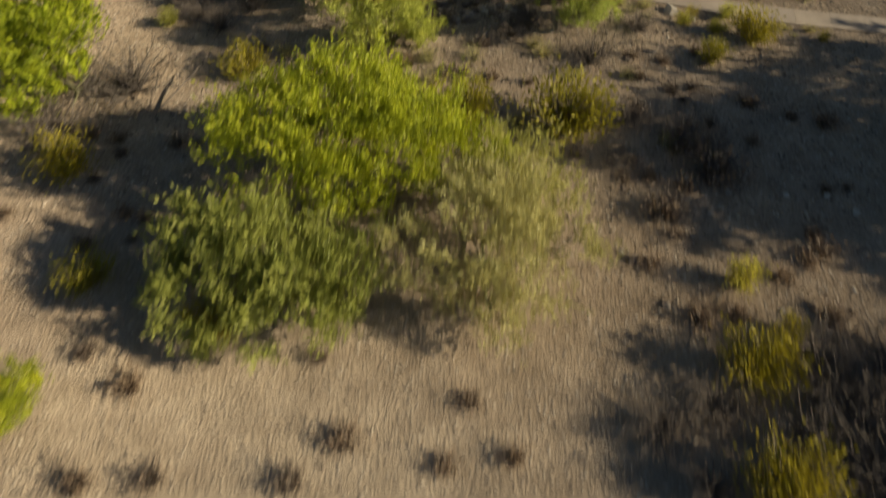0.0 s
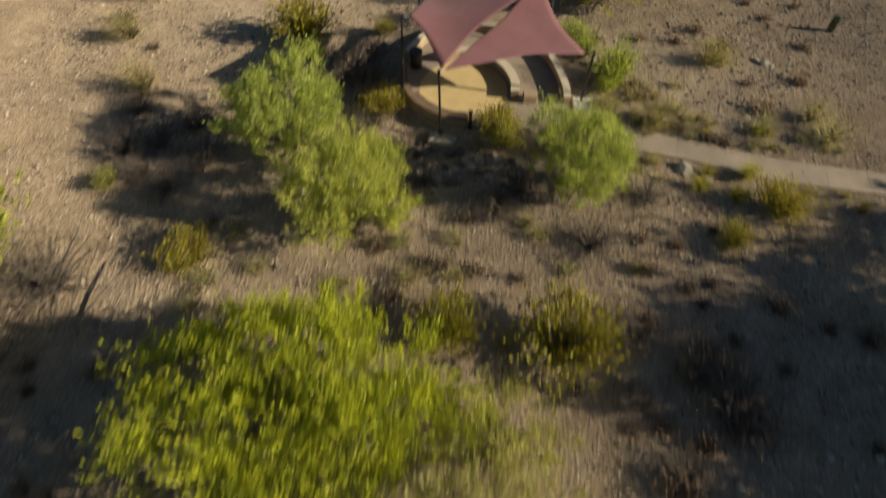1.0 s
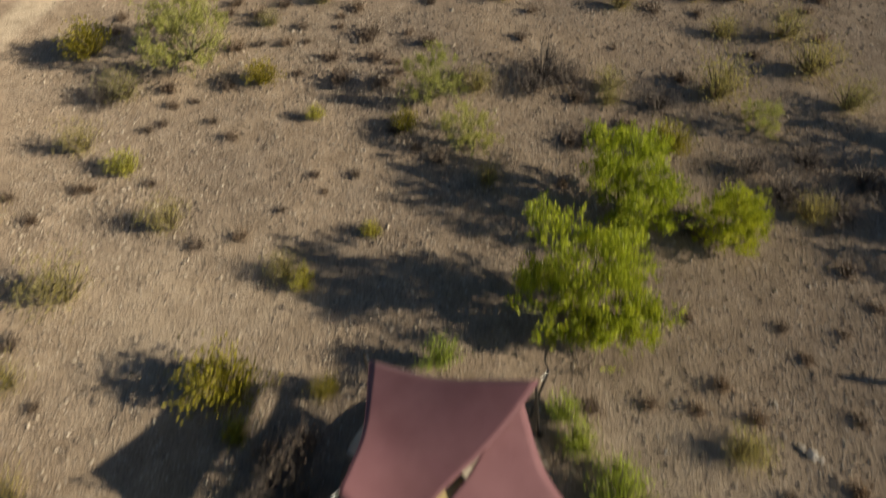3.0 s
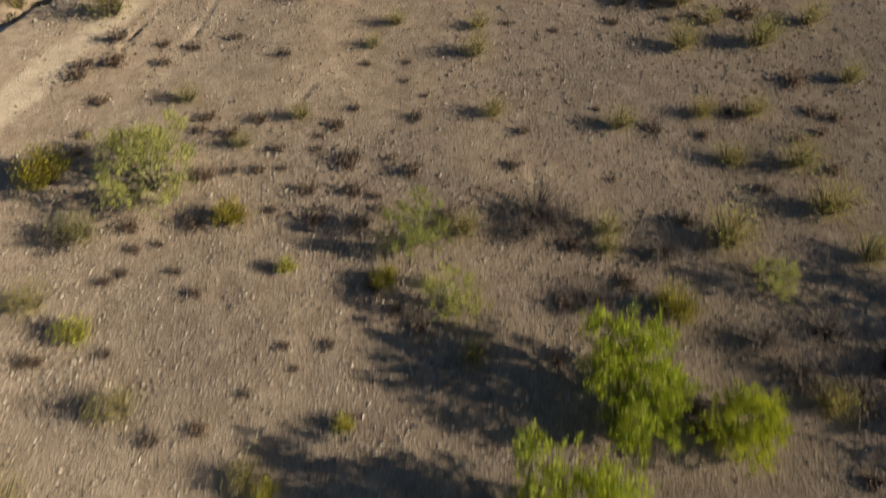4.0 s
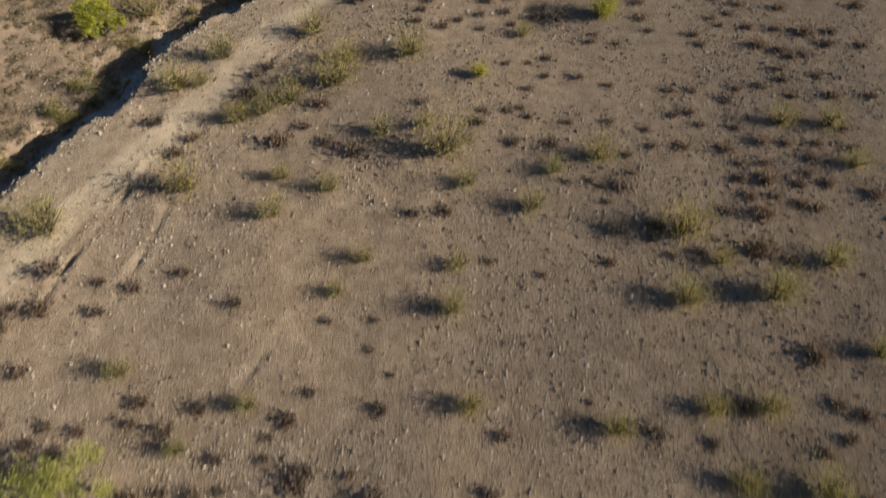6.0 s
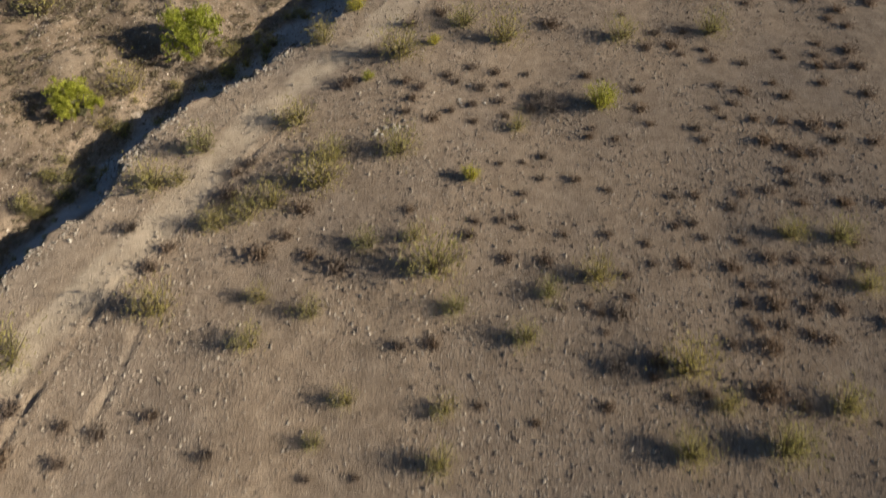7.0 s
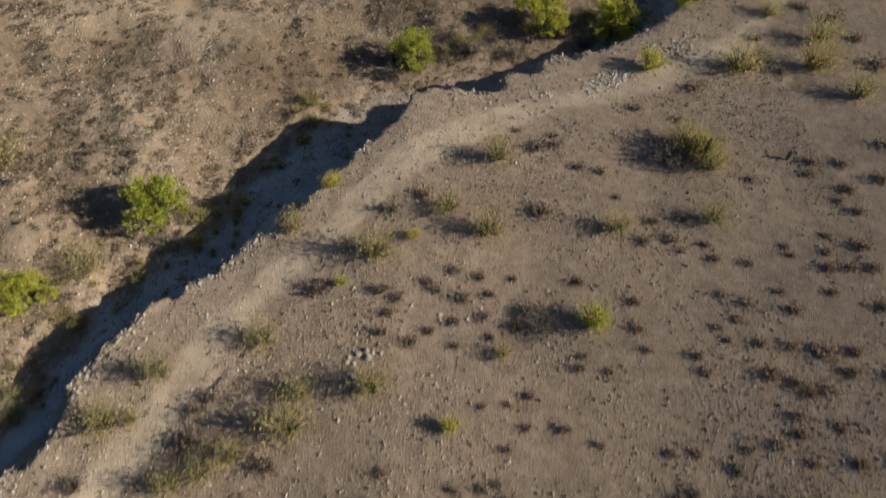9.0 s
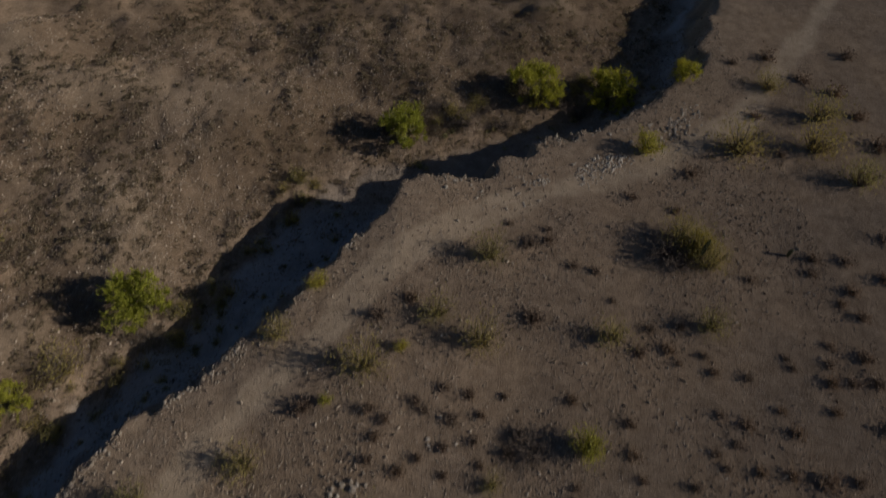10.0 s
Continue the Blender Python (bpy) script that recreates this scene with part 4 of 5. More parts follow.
BURSAGE_D = [
    (22.76, 67.35, 1.75), (1.8, 67.13, 1.25), (-8.94, 67.28, 1.41), (13.88, 67.54, 0.706), (-12.58, 67.75, 1.4), (-2.5, 68.29, 1), (2.31, 69.4, 0.708), 
    (-20.87, 69.94, 1.67), (28.08, 70.52, 2.36), (0.91, 71.11, 0.877), (-23.68, 72.93, 2.25), (-1.99, 73.16, 0.919), (1.01, 73.2, 0.678), (-17.42, 74.22, 1.41), 
    (-21.31, 74.54, 2.04), (-23.86, 74.52, 1.81), (-8.24, 74.6, 1.21), (-15.69, 76.11, 1.6), (-18.16, 76.57, 1.46), (11.92, 76.47, 0.872), (29, 77.53, 1.74), 
    (-12.52, 77.24, 1.57), (16.49, 77.43, 1.57), (-21.96, 77.78, 1.93), (8.49, 77.63, 0.798), (26.82, 78.4, 2.5), (21, 78.18, 1.2), (23.05, 78.42, 1.23), 
    (19.86, 79.54, 1.21), (20.46, 80.63, 1.69),
]
BURSAGE_E = [
    (28.14, 81.72, 2.4), (25.74, 81.94, 1.6), (32.35, 82.29, 1.5), (31.25, 82.69, 1.2), (3.21, 81.82, 1.28), (5.5, 81.86, 1.63), (17.27, 82.79, 1.07), 
    (29.69, 83.37, 1.48), (37.18, 83.62, 2.13), (27.81, 83.39, 1.39), (34.02, 84.64, 1.47), (31.88, 84.74, 1.53), (18.49, 84.22, 1.95), (17.17, 84.29, 0.915), 
    (29.56, 85.12, 2.22), (14.62, 84.68, 0.902), (27.47, 85.25, 1.41), (16.35, 84.94, 1), (32.7, 85.64, 1.36), (19.51, 85.55, 1.13), (29.85, 86.72, 1.45), 
    (28.17, 86.75, 1.32), (33.61, 87.14, 1.52), (19.39, 87.42, 1.06), (37.16, 88.23, 1.79), (27.12, 88.2, 1.85), (23.81, 88.3, 1.81), (34.53, 88.74, 1.32), 
    (21.54, 88.4, 1.19), (32.14, 88.79, 1.29),
]
BURSAGE_F = [
    (30.34, 89.01, 1.6), (-16.11, 89.01, 1.81), (13.7, 88.59, 1.73), (-1.67, 88.45, 2.36), (10.88, 88.79, 1.34), (37.14, 90.42, 1.49), (-3.99, 89.55, 1.47), 
    (-7.74, 89.92, 2.68), (21.43, 90.18, 1.02), (28.66, 90.55, 1.39), (25.95, 90.84, 1.27), (-15.16, 90.96, 1.63), (15.31, 91.03, 1.1), (18.66, 91.16, 1.11), 
    (8.08, 91.04, 1.52), (23.89, 91.86, 1.16), (-6.01, 91.64, 1.43), (12.18, 91.69, 0.997), (25.33, 92.21, 1.29), (-19.06, 92.98, 2.03), (10.58, 92.43, 1.1), 
    (8.68, 92.35, 1), (11.68, 92.77, 1.13), (28.85, 93.74, 1.45), (40.97, 94.3, 1.73), (37.68, 94.29, 1.68), (34.51, 94.26, 1.4), (3.53, 93.57, 1.22), 
    (-5, 94.19, 2.1), (26.25, 94.94, 1.34),
]
BURSAGE_G = [
    (24.28, 94.95, 1.32), (29.98, 95.28, 1.37), (32.29, 95.57, 1.52), (12.48, 95.27, 1.05), (19.36, 95.55, 0.914), (34.27, 96.44, 1.55), (-11.55, 96.12, 2.44), 
    (37.4, 96.83, 1.48), (17.01, 96.74, 1.2), (14.08, 96.91, 1.08), (34.55, 97.82, 1.58), (-11.46, 98.65, 1.5), (10.87, 98.47, 0.924), (12.77, 98.65, 0.926), 
    (36.14, 99.59, 1.74), (37.65, 99.89, 1.76), (-10.43, 99.69, 1.61), (14.48, 99.41, 1.23), (35.3, 100.48, 1.74), (42.96, 101.08, 1.87), (39.73, 101.34, 2.05), 
    (33.61, 101.3, 2.16), (28.48, 101.37, 1.46), (20.96, 101.36, 1.09), (18.62, 101.67, 1.18), (38.46, 103.12, 2.64), (40.87, 103.16, 1.87), (28.17, 102.77, 1.58), 
    (19.03, 102.68, 1.1), (35.87, 103.65, 1.57),
]
BURSAGE_H = [
    (24.24, 103.19, 1.16), (33.47, 103.98, 1.45), (30.98, 104.19, 1.09), (8.78, 103.54, 1.18), (5.31, 103.87, 1.68), (11.67, 104.44, 1.2), (30.55, 105.37, 1.23), 
    (23.82, 105.18, 1.58), (2.85, 104.79, 1.4), (6.8, 104.84, 1.1), (13.97, 105.25, 1.52), (32.39, 106.1, 1.24), (44.94, 107.27, 2.27), (37.38, 106.98, 1.75), 
    (8.78, 105.82, 1.32), (11.27, 106.25, 1.53), (33.57, 107.7, 1.85), (3.34, 106.66, 1.23), (24.02, 107.67, 1.52), (41.1, 108.73, 1.35), (31.57, 108.48, 1.38), 
    (36.79, 108.88, 1.19), (9.57, 108.04, 1.77), (4.04, 107.93, 1.25), (11.87, 108.45, 1.15), (-2.97, 109.09, 2.16), (7.29, 108.77, 1.26), (2.75, 108.99, 1.48), 
    (19.52, 109.77, 1.39), (6.5, 109.54, 1.59),
]
BURSAGE_I = [
    (45.62, 111.28, 1.97), (13.87, 110.03, 1.08), (43.62, 111.32, 1.68), (41.75, 111.29, 1.65), (10.97, 110.1, 1.61), (34.79, 111.82, 1.58), (8.88, 110.81, 1.61), 
    (32.06, 112.28, 1.32), (38.9, 112.7, 1.38), (42.22, 113.09, 1.54), (45.52, 113.59, 2.14), (29.18, 113.12, 1.18), (38.6, 113.71, 1.27), (31.64, 113.88, 1.22), 
    (25.96, 114.05, 1.78), (42.97, 114.85, 1.33), (28.54, 114.37, 1.81), (27.3, 116.52, 1.72), (30.1, 116.75, 1.37), (46.84, 117.73, 1.97), (16.79, 117.46, 2.63), 
    (45.61, 119.15, 1.52), (2.85, 117.86, 2.13), (24.43, 119.32, 1.11), (47.1, 120.62, 1.87), (5.91, 119.6, 2.18), (50.8, 121.93, 2.1), (37.96, 121.86, 1.59), 
    (44.08, 122.5, 1.58), (23.31, 122.59, 1.36),
]
BURSAGE_J = [
    (47.87, 124.03, 2.1), (21.16, 123.2, 1.48), (44.85, 124.36, 1.98), (53.1, 126.7, 2.22), (17.31, 125.84, 2.07), (19.24, 126.24, 1.6), (19.45, 127.67, 1.29), 
    (15.5, 128.39, 1.06), (32.7, 130.17, 1.53), (28.58, 132.04, 1.66), (35.64, 135.43, 2.47), (46.39, 138.6, 1.79), (57.71, 139.56, 3.25), (57.34, 144.83, 2.52), 
    (45.35, 144.91, 2.2), (56.32, 149.07, 2.93), (53.44, 151.63, 2.43), (45.55, 154.99, 2.05), (60.55, 156.4, 2.79), (50.19, 156.15, 3.18),
]
# the clump at (15.78, 105.43) is added in place of a bush's cast shadow
DEAD_BRUSH_AND_SHADE = [
    (15.21, 46.08, 2.22), (11.29, 52.57, 3.12), (15.79, 55.59, 2.72), (8.12, 57.03, 2.64), (-18.81, 57.22, 2.39), (10.45, 58.1, 2.72), (8.83, 58.36, 3.78), 
    (17.59, 80.13, 1.95), (15.78, 105.43, 3.1), (14.78, 106.88, 2.09),
]
OLIVE_BUSH_A = [
    (-6.41, 37.12, 3.95), (15.59, 51.98, 2.73), (0.4, 53.8, 1.71), (-8.81, 58.52, 2.16), (-21.43, 62.15, 3.32),
]

creo = [shrub_meshes(61 + k, 60, 28, 0.06, 0.017, 0.95, 0.8, CREO, 0.2, 0, 0.08, 0.003) for k in range(3)]
creo_far = [shrub_meshes(65 + k, 46, 22, 0.07, 0.021, 0.95, 0.75, CREO, 0.2, 0, 0.085, 0.004) for k in range(3)]
creo_edge = [shrub_meshes(68 + k, 30, 14, 0.1, 0.034, 0.95, 0.7, CREO, 0.2, 0, 0.085, 0.005) for k in range(2)]
olive_low = [shrub_meshes(73 + k, 34, 18, 0.085, 0.036, 1.0, 0.65, OLIVE, 0.2, 0, 0.05, 0.006) for k in range(2)]
olive = [shrub_meshes(71 + k, 64, 36, 0.06, 0.028, 1.0, 0.7, OLIVE, 0.2, 0, 0.04, 0.005) for k in range(2)]
straws = [shrub_meshes(75 + k, 46, 14, 0.07, 0.024, 1.0, 0.42, DRY_LEAF, 0.15, 0, 0.05, 0.005) for k in range(2)]
bright = [shrub_meshes(81 + k, 56, 34, 0.063, 0.029, 1.0, 0.8, BRIGHT, 0.15, 0, 0.04, 0.005) for k in range(2)]
fresh = [shrub_meshes(85 + k, 60, 34, 0.06, 0.026, 1.0, 0.85, FRESH, 0.12, 0, 0.04, 0.005) for k in range(2)]
burse = [shrub_meshes(91 + k, 26, 16, 0.105, 0.058, 0.8, 0.27, BURSE, 0.1, 0, 0.08, 0.004) for k in range(3)]
dead = [shrub_meshes(101 + k, 60, 4, 0.06, 0.015, 1.15, 0.5, DEAD, 0.3, 5) for k in range(2)]


def scatter(rows, name, variants, label, category, group, scale=1.0, seed=1):
    rng = np.random.default_rng(seed)
    first = {}
    for x, y, w in rows:
        k = int(rng.integers(len(variants)))
        turn, size = rng.uniform(0, 360), w * scale * rng.uniform(0.9, 1.1)
        spot = (x, y, height(x, y))
        if k in first:
            copy_thing(first[k], Matrix.LocRotScale(spot, Euler((0, 0, radians(turn))), (size, size, size * rng.uniform(0.85, 1.15))) @ Matrix.Diagonal((*[1 / s for s in first[k].scale], 1)))
        else:
            first[k] = plant(name, variants[k], spot, label, category, group, turn, size, SHRUB_PARTS)


scatter([r for r in CREOSOTE_A + CREOSOTE_B + CREOSOTE_C if r[1] < 75], "creosote_bush", creo, "open olive-brown creosote bush on gravelly ground", "bush", "creosote bushes", 1.05, 2)
scatter([r for r in CREOSOTE_A + CREOSOTE_B + CREOSOTE_C if r[1] >= 75], "creosote_bush", creo_far, "open olive-brown creosote bush on gravelly ground", "bush", "creosote bushes", 1.08, 26)
scatter(OLIVE_BUSH_A, "creosote_bush", olive, "dense olive-yellow creosote bush on gravelly ground", "bush", "creosote bushes", 1.0, 19)
scatter(BRITTLEBUSH_A, "desert_shrub", bright, "small bright yellow-green desert shrub", "bush", "bright shrubs", 1.0, 3)
scatter(BURSAGE_A + BURSAGE_B + BURSAGE_C + BURSAGE_D + BURSAGE_E + BURSAGE_F + BURSAGE_G + BURSAGE_H + BURSAGE_I + BURSAGE_J, "bursage_clump", burse, "low dark grey-brown bursage clump on gravel", "bush", "bursage clumps", 1.0, 4)
scatter(DEAD_BRUSH_AND_SHADE, "dead_brush", dead, "dead dark twiggy brush on gravel, one clump in place of bush shade", "brush", "dead brush", 0.95, 5)
NEAR_OLIVE = [(-11.29, 10.21, 1.99), (-6.93, 8.39, 1.82), (8.96, 7.05, 2.48), (10.44, 8.24, 1.34), (8.66, 3.77, 2.45), (14.51, 24.32, 2.5), (12.14, 22.61, 1.89), (0.97, 18.63, 2.52), (-8.74, 21.88, 2.38), (4.89, 17.99, 3.91), (3.3, 29.1, 2), (-14.16, 15.53, 2.38)]
WASH_BUSH = [(33.7, 124.9, 4.8), (32.2, 126.3, 4.6), (34.6, 123.4, 3.8), (33.0, 124.2, 3.4)]
NEAR_BRIGHT = [(20.14, 105.61, 3.01), (9.64, 10.22, 1.45), (-13.41, 25.99, 1.14), (11.59, 25.59, 0.999), (13, 25, 0.9), (13.9, 26.3, 1)]
NEAR_BURSAGE = [(-10.51, 7.54, 1.17), (-8.92, 6.48, 1.35), (-2.65, 4.94, 1.46), (-7.51, 3.84, 1.43), (-9.31, 3.72, 1.51), (-3.9, 3.81, 1.45), (0.75, 6.05, 1.12), (-3.68, 7.45, 1.1), (1.86, 4.46, 1.12), (0.09, 4.25, 1.11),
                (9.71, 16.87, 2.16), (10.37, 15.26, 2.35), (7.95, 13.29, 1.55), (6.81, 15.08, 0.973), (6.94, 11.08, 1.35), (8.05, 8.82, 1.53), (9.23, 9.03, 1.44), (11.21, 10.44, 1.35), (12.15, 8.87, 1.74), (2.16, 21.18, 1.27), (0.2, 21.5, 1.17), (8.52, 22.72, 1.29)]
NEAR_DEAD = [(9.5, 17.4, 2.4), (10.4, 15.7, 2.6), (7.0, 15.9, 1.5), (7.9, 13.6, 1.9), (20.91, 48.14, 2.45), (23.34, 47.02, 2.67), (25.45, 48.89, 2.68), (19.56, 50.12, 2.25), (22.81, 50.63, 2.46), (26.72, 46.29, 2.47), (5.95, 5.29, 2.45), (7.59, 5.88, 2.28), (-13.66, 20.68, 3.93), (-15.58, 17.6, 3.12), (10.96, 6.1, 2.86), (11.82, 3.97, 2.84), (13.25, 7.3, 2.88), (6.95, 3.57, 2.07), (10.03, 4.73, 2.84), (11.61, 5.33, 3.05), (10.9, 7.27, 2.68), (12.62, 5.74, 2.87), (9.41, 3.39, 2.45), (11.32, 3.21, 2.45), (6.52, 22.37, 2.37), (3.96, 25.16, 2.17), (9.15, 24.79, 1.79), (7.46, 18.47, 1.77)]
scatter(NEAR_OLIVE, "creosote_bush", olive, "dense olive-yellow creosote bush", "bush", "creosote bushes", 1.0, 6)
scatter([(33.6, 125.3, 3.6)], "creosote_bush", olive, "broad olive creosote bush round a young saguaro", "bush", "creosote bushes", 1.0, 32)
scatter(WASH_BUSH, "creosote_bush", creo, "broad olive creosote bush round a young saguaro", "bush", "creosote bushes", 0.95, 16)
scatter([(30.4, 124.6, 4.6), (31.6, 123.6, 3.2), (5.0, 149.0, 3.4), (8.5, 150.5, 3.2), (11.5, 148.5, 3.4), (14.0, 151.0, 3.0), (16.5, 149.0, 3.2), (24.0, 152.5, 3.4), (26.5, 151.0, 3.0), (1.5, 147.5, 3.0), (33.5, 155.0, 3.2), (18.0, 155.0, 3.0)], "dead_brush", dead, "dead dark twiggy brush on the far side of the flat", "brush", "dead brush", 1.0, 17)
scatter(NEAR_BRIGHT, "desert_shrub", bright, "small bright yellow-green desert shrub", "bush", "bright shrubs", 1.0, 7)
scatter([(9.1, 32.4, 2.5), (8.0, 34.6, 2.1), (7.5, 35.8, 1.6), (2.6, 38.0, 1.9), (9.4, 33.4, 1.4), (8.6, 31.8, 1.2)], "desert_shrub", fresh, "leafy fresh green shrub beside the shade sails", "bush", "green shrubs", 1.0, 28)
scatter(NEAR_BURSAGE, "bursage_clump", burse, "low dark grey-brown bursage clump on gravel", "bush", "bursage clumps", 0.9, 8)
scatter(NEAR_DEAD, "dead_brush", dead, "dead grey twiggy brush lying on gravel", "brush", "dead brush", 1.0, 9)


def border_plants():
    """Low planting along both edges of the sidewalk and dark brush west of the plaza."""
    rng = np.random.default_rng(12)
    green, grey = [], []
    edge = [(7.6, 29.4), (9.0, 28.55), (10.5, 28.25), (12.1, 27.8), (14.8, 26.85), (18.8, 26.05)]
    for (ax, ay), (bx, by) in zip(edge, edge[1:]):
        L = math.hypot(bx - ax, by - ay)
        for _ in range(int(L * 3.4)):
            t, side = rng.random(), rng.choice((-1, 1))
            off = side * rng.uniform(0.95, 2.4)
            row = (ax + (bx - ax) * t - (by - ay) / L * off, ay + (by - ay) * t + (bx - ax) / L * off, rng.uniform(0.45, 0.95))
            (green if rng.random() < 0.28 else grey).append(row)
    dark = [(-3.0, 34.4, 2.2), (-3.6, 33.2, 2.4), (-2.6, 32.6, 2.0), (-4.3, 32.2, 1.8), (-2.4, 29.7, 1.8), (-3.4, 28.6, 1.8), (-1.2, 28.3, 1.5), (3.0, 24.4, 1.8), (5.2, 27.6, 1.5), (0.0, 26.0, 1.6),
            (-11.9, 28.6, 2.4), (-10.6, 29.8, 2.2), (-13.4, 28.2, 2.4), (-13.6, 31.0, 2.0), (-9.6, 27.4, 2.2), (-12.2, 26.6, 2.0), (-10.8, 25.6, 1.8)]
    shade = [(-3.2, 33.6, 2.0), (-2.6, 34.6, 1.6), (-4.0, 34.2, 1.7), (-2.9, 31.2, 1.6)]
    scatter([(-1.9, 30.5, 2.2), (-2.2, 37.0, 1.3), (-5.6, 34.9, 1.2)], "desert_shrub", olive, "olive-green shrub in the shade of the sails", "bush", "sidewalk planting", 1.0, 29)
    scatter(shade, "bursage_clump", burse, "dark bursage clump in the shade of the sails", "bush", "bursage clumps", 1.0, 18)
    scatter(green, "desert_shrub", olive_low, "small olive-green shrub beside the sidewalk", "bush", "sidewalk planting", 1.0, 13)
    straw = [(8.5, 30.1), (9.8, 29.7), (10.8, 31.3), (11.1, 29.5), (12.0, 28.7), (10.2, 29.0), (12.2, 32.2), (9.9, 31.3), (11.2, 30.5), (8.8, 27.4), (10.0, 27.2), (9.2, 26.6), (11.6, 30.5), (8.2, 30.8), (10.5, 32.2)]
    straw = [(x, y, rng.uniform(0.8, 1.5)) for x, y in straw] + [(14.7, 34.5, 2.0), (15.4, 29.0, 1.7), (18.2, 28.7, 2.4)]
    scatter(straw, "desert_shrub", straws, "straw-coloured low shrub beside the sidewalk", "bush", "sidewalk planting", 1.0, 27)
    scatter(grey, "desert_shrub", straws, "straw-brown low shrub beside the sidewalk", "bush", "sidewalk planting", 1.0, 14)
    scatter(dark, "dead_brush", dead, "dark twiggy brush in the shade beside the plaza", "brush", "dead brush", 1.0, 15)


border_plants()


def near_litter():
    """Low dry growth and loose rocks between the first trees and the shelter, and in the shade east of them."""
    rng = np.random.default_rng(31)
    dry = [(rng.uniform(-9, 11), rng.uniform(16.5, 23.5), rng.uniform(0.6, 1.4)) for _ in range(30)]
    low = [(rng.uniform(-10, 12), rng.uniform(16, 24), rng.uniform(0.6, 1.3)) for _ in range(24)]
    low += [(rng.uniform(6.5, 16), rng.uniform(9.5, 20), rng.uniform(0.6, 1.3)) for _ in range(22)] + [(rng.uniform(-16, -9), rng.uniform(10, 18), rng.uniform(0.6, 1.2)) for _ in range(12)]
    scatter(dry, "desert_shrub", straws, "straw-brown dry low shrub on stony ground", "bush", "dry low shrubs", 1.0, 33)
    scatter(low, "bursage_clump", burse, "low dark grey-brown bursage clump on gravel", "bush", "bursage clumps", 1.0, 34)


near_litter()


def wash_plants():
    """Dusty shrubs on the wash bed and thicker brush along its low west edge."""
    rng = np.random.default_rng(23)
    bed, edge = [], []
    for k in range(3, 21):
        (ax, ay), (bx, by) = BANK[k], BANK[k + 1]
        L = math.hypot(bx - ax, by - ay)
        for _ in range(int(L * 1.3) + 1):
            t = rng.random()
            low = rng.random() < 0.5
            wide = float(bed_width(ay))
            off = rng.uniform(2.2, wide - 1.5) if low else wide + rng.uniform(-1.4, 1.8)
            row = (ax + (bx - ax) * t - (by - ay) / L * off, ay + (by - ay) * t + (bx - ax) / L * off, rng.uniform(0.7, 1.5) if low else rng.uniform(1.0, 2.3))
            (bed if low else edge).append(row)
    scatter(bed, "desert_shrub", straws, "dusty straw-coloured shrub on the sandy wash bed", "bush", "wash shrubs", 1.0, 24)
    scatter(edge, "creosote_bush", creo_edge, "olive-brown creosote bush at the edge of the wash", "bush", "wash shrubs", 1.0, 25)


wash_plants()


def far_scrub():
    """The scrub in and beyond the wash, too dense to count: low rounded bushes with ragged leafy outlines."""
    rng = np.random.default_rng(5)
    n = 26000
    x, y = rng.uniform(-62, 48, n), rng.uniform(68, 178, n)
    s = bank_side(x, y)
    beyond = s - bed_width(y)
    clump = value_noise(x, y, 5.0, 12)
    chance = np.where(beyond < -2, 0.1, np.where(beyond < 2, 0.75, 0.52 + 0.5 * clump))
    keep = (s > 2.4) & (s < 62) & (rng.random(n) < chance)
    x, y = x[keep][:4600], y[keep][:4600]
    n = len(x)
    size = 0.25 + 0.6 * rng.random(n) ** 2.0
    z = terrain(x, y)
    m = 27
    a, rr = rng.uniform(0, 6.28, (n, m)), np.sqrt(rng.uniform(0.0, 1.2, (n, m)))
    lift = size[:, None] * np.clip(0.6 - 0.4 * rr, 0.08, 1) * rng.uniform(0.3, 1.0, (n, m))
    pts = np.stack([x[:, None] + size[:, None] * rr * np.cos(a), y[:, None] + size[:, None] * rr * np.sin(a), z[:, None] + lift], -1).reshape(-1, 3)
    ways = np.stack([np.cos(a) * rr, np.sin(a) * rr, np.full((n, m), 0.7)], -1).reshape(-1, 3)
    lv, lf = leaves(pts, ways, 0.26, 0.11, rng)
    me = mesh_from("far_scrub", lv, lf, SCRUB)
    tagged(new("far_scrub", me), "olive and brown scrub in and beyond the wash", "scrub", kind="stuff")


far_scrub()

# ---------------------------------------------------------------- saguaros
def saguaro(x, y, tall, girth, lean=0.0):
    ob = thing("saguaro_cactus", (x, y, height(x, y)), "young dark green saguaro cactus", "cactus")
    bm = bmesh.new()
    ribs, rings = 26, 12
    prev = None
    for k in range(rings + 1):
        t = k / rings
        r = girth * (0.75 + 0.45 * math.sin(math.pi * min(1, t * 0.9 + 0.1))) * (1 if t < 0.85 else math.sqrt(max(0.02, 1 - ((t - 0.85) / 0.15) ** 2)))
        ring = [bm.verts.new((lean * t + r * (1 + 0.12 * (-1) ** j) * math.cos(2 * math.pi * j / ribs), r * (1 + 0.12 * (-1) ** j) * math.sin(2 * math.pi * j / ribs), t * tall - 0.1 * (k == 0))) for j in range(ribs)]
        if prev:
            for j in range(ribs):
                bm.faces.new((prev[j], prev[(j + 1) % ribs], ring[(j + 1) % ribs], ring[j]))
        prev = ring
    bm.faces.new(prev)
    part("stem", bm, ob, material=CACTUS)


saguaro(33.34, 123.96, 3.6, 0.16, 0.1)
saguaro(42.5, 124.78, 1.2, 0.14)
saguaro(21.77, 37.39, 1.0, 0.14)

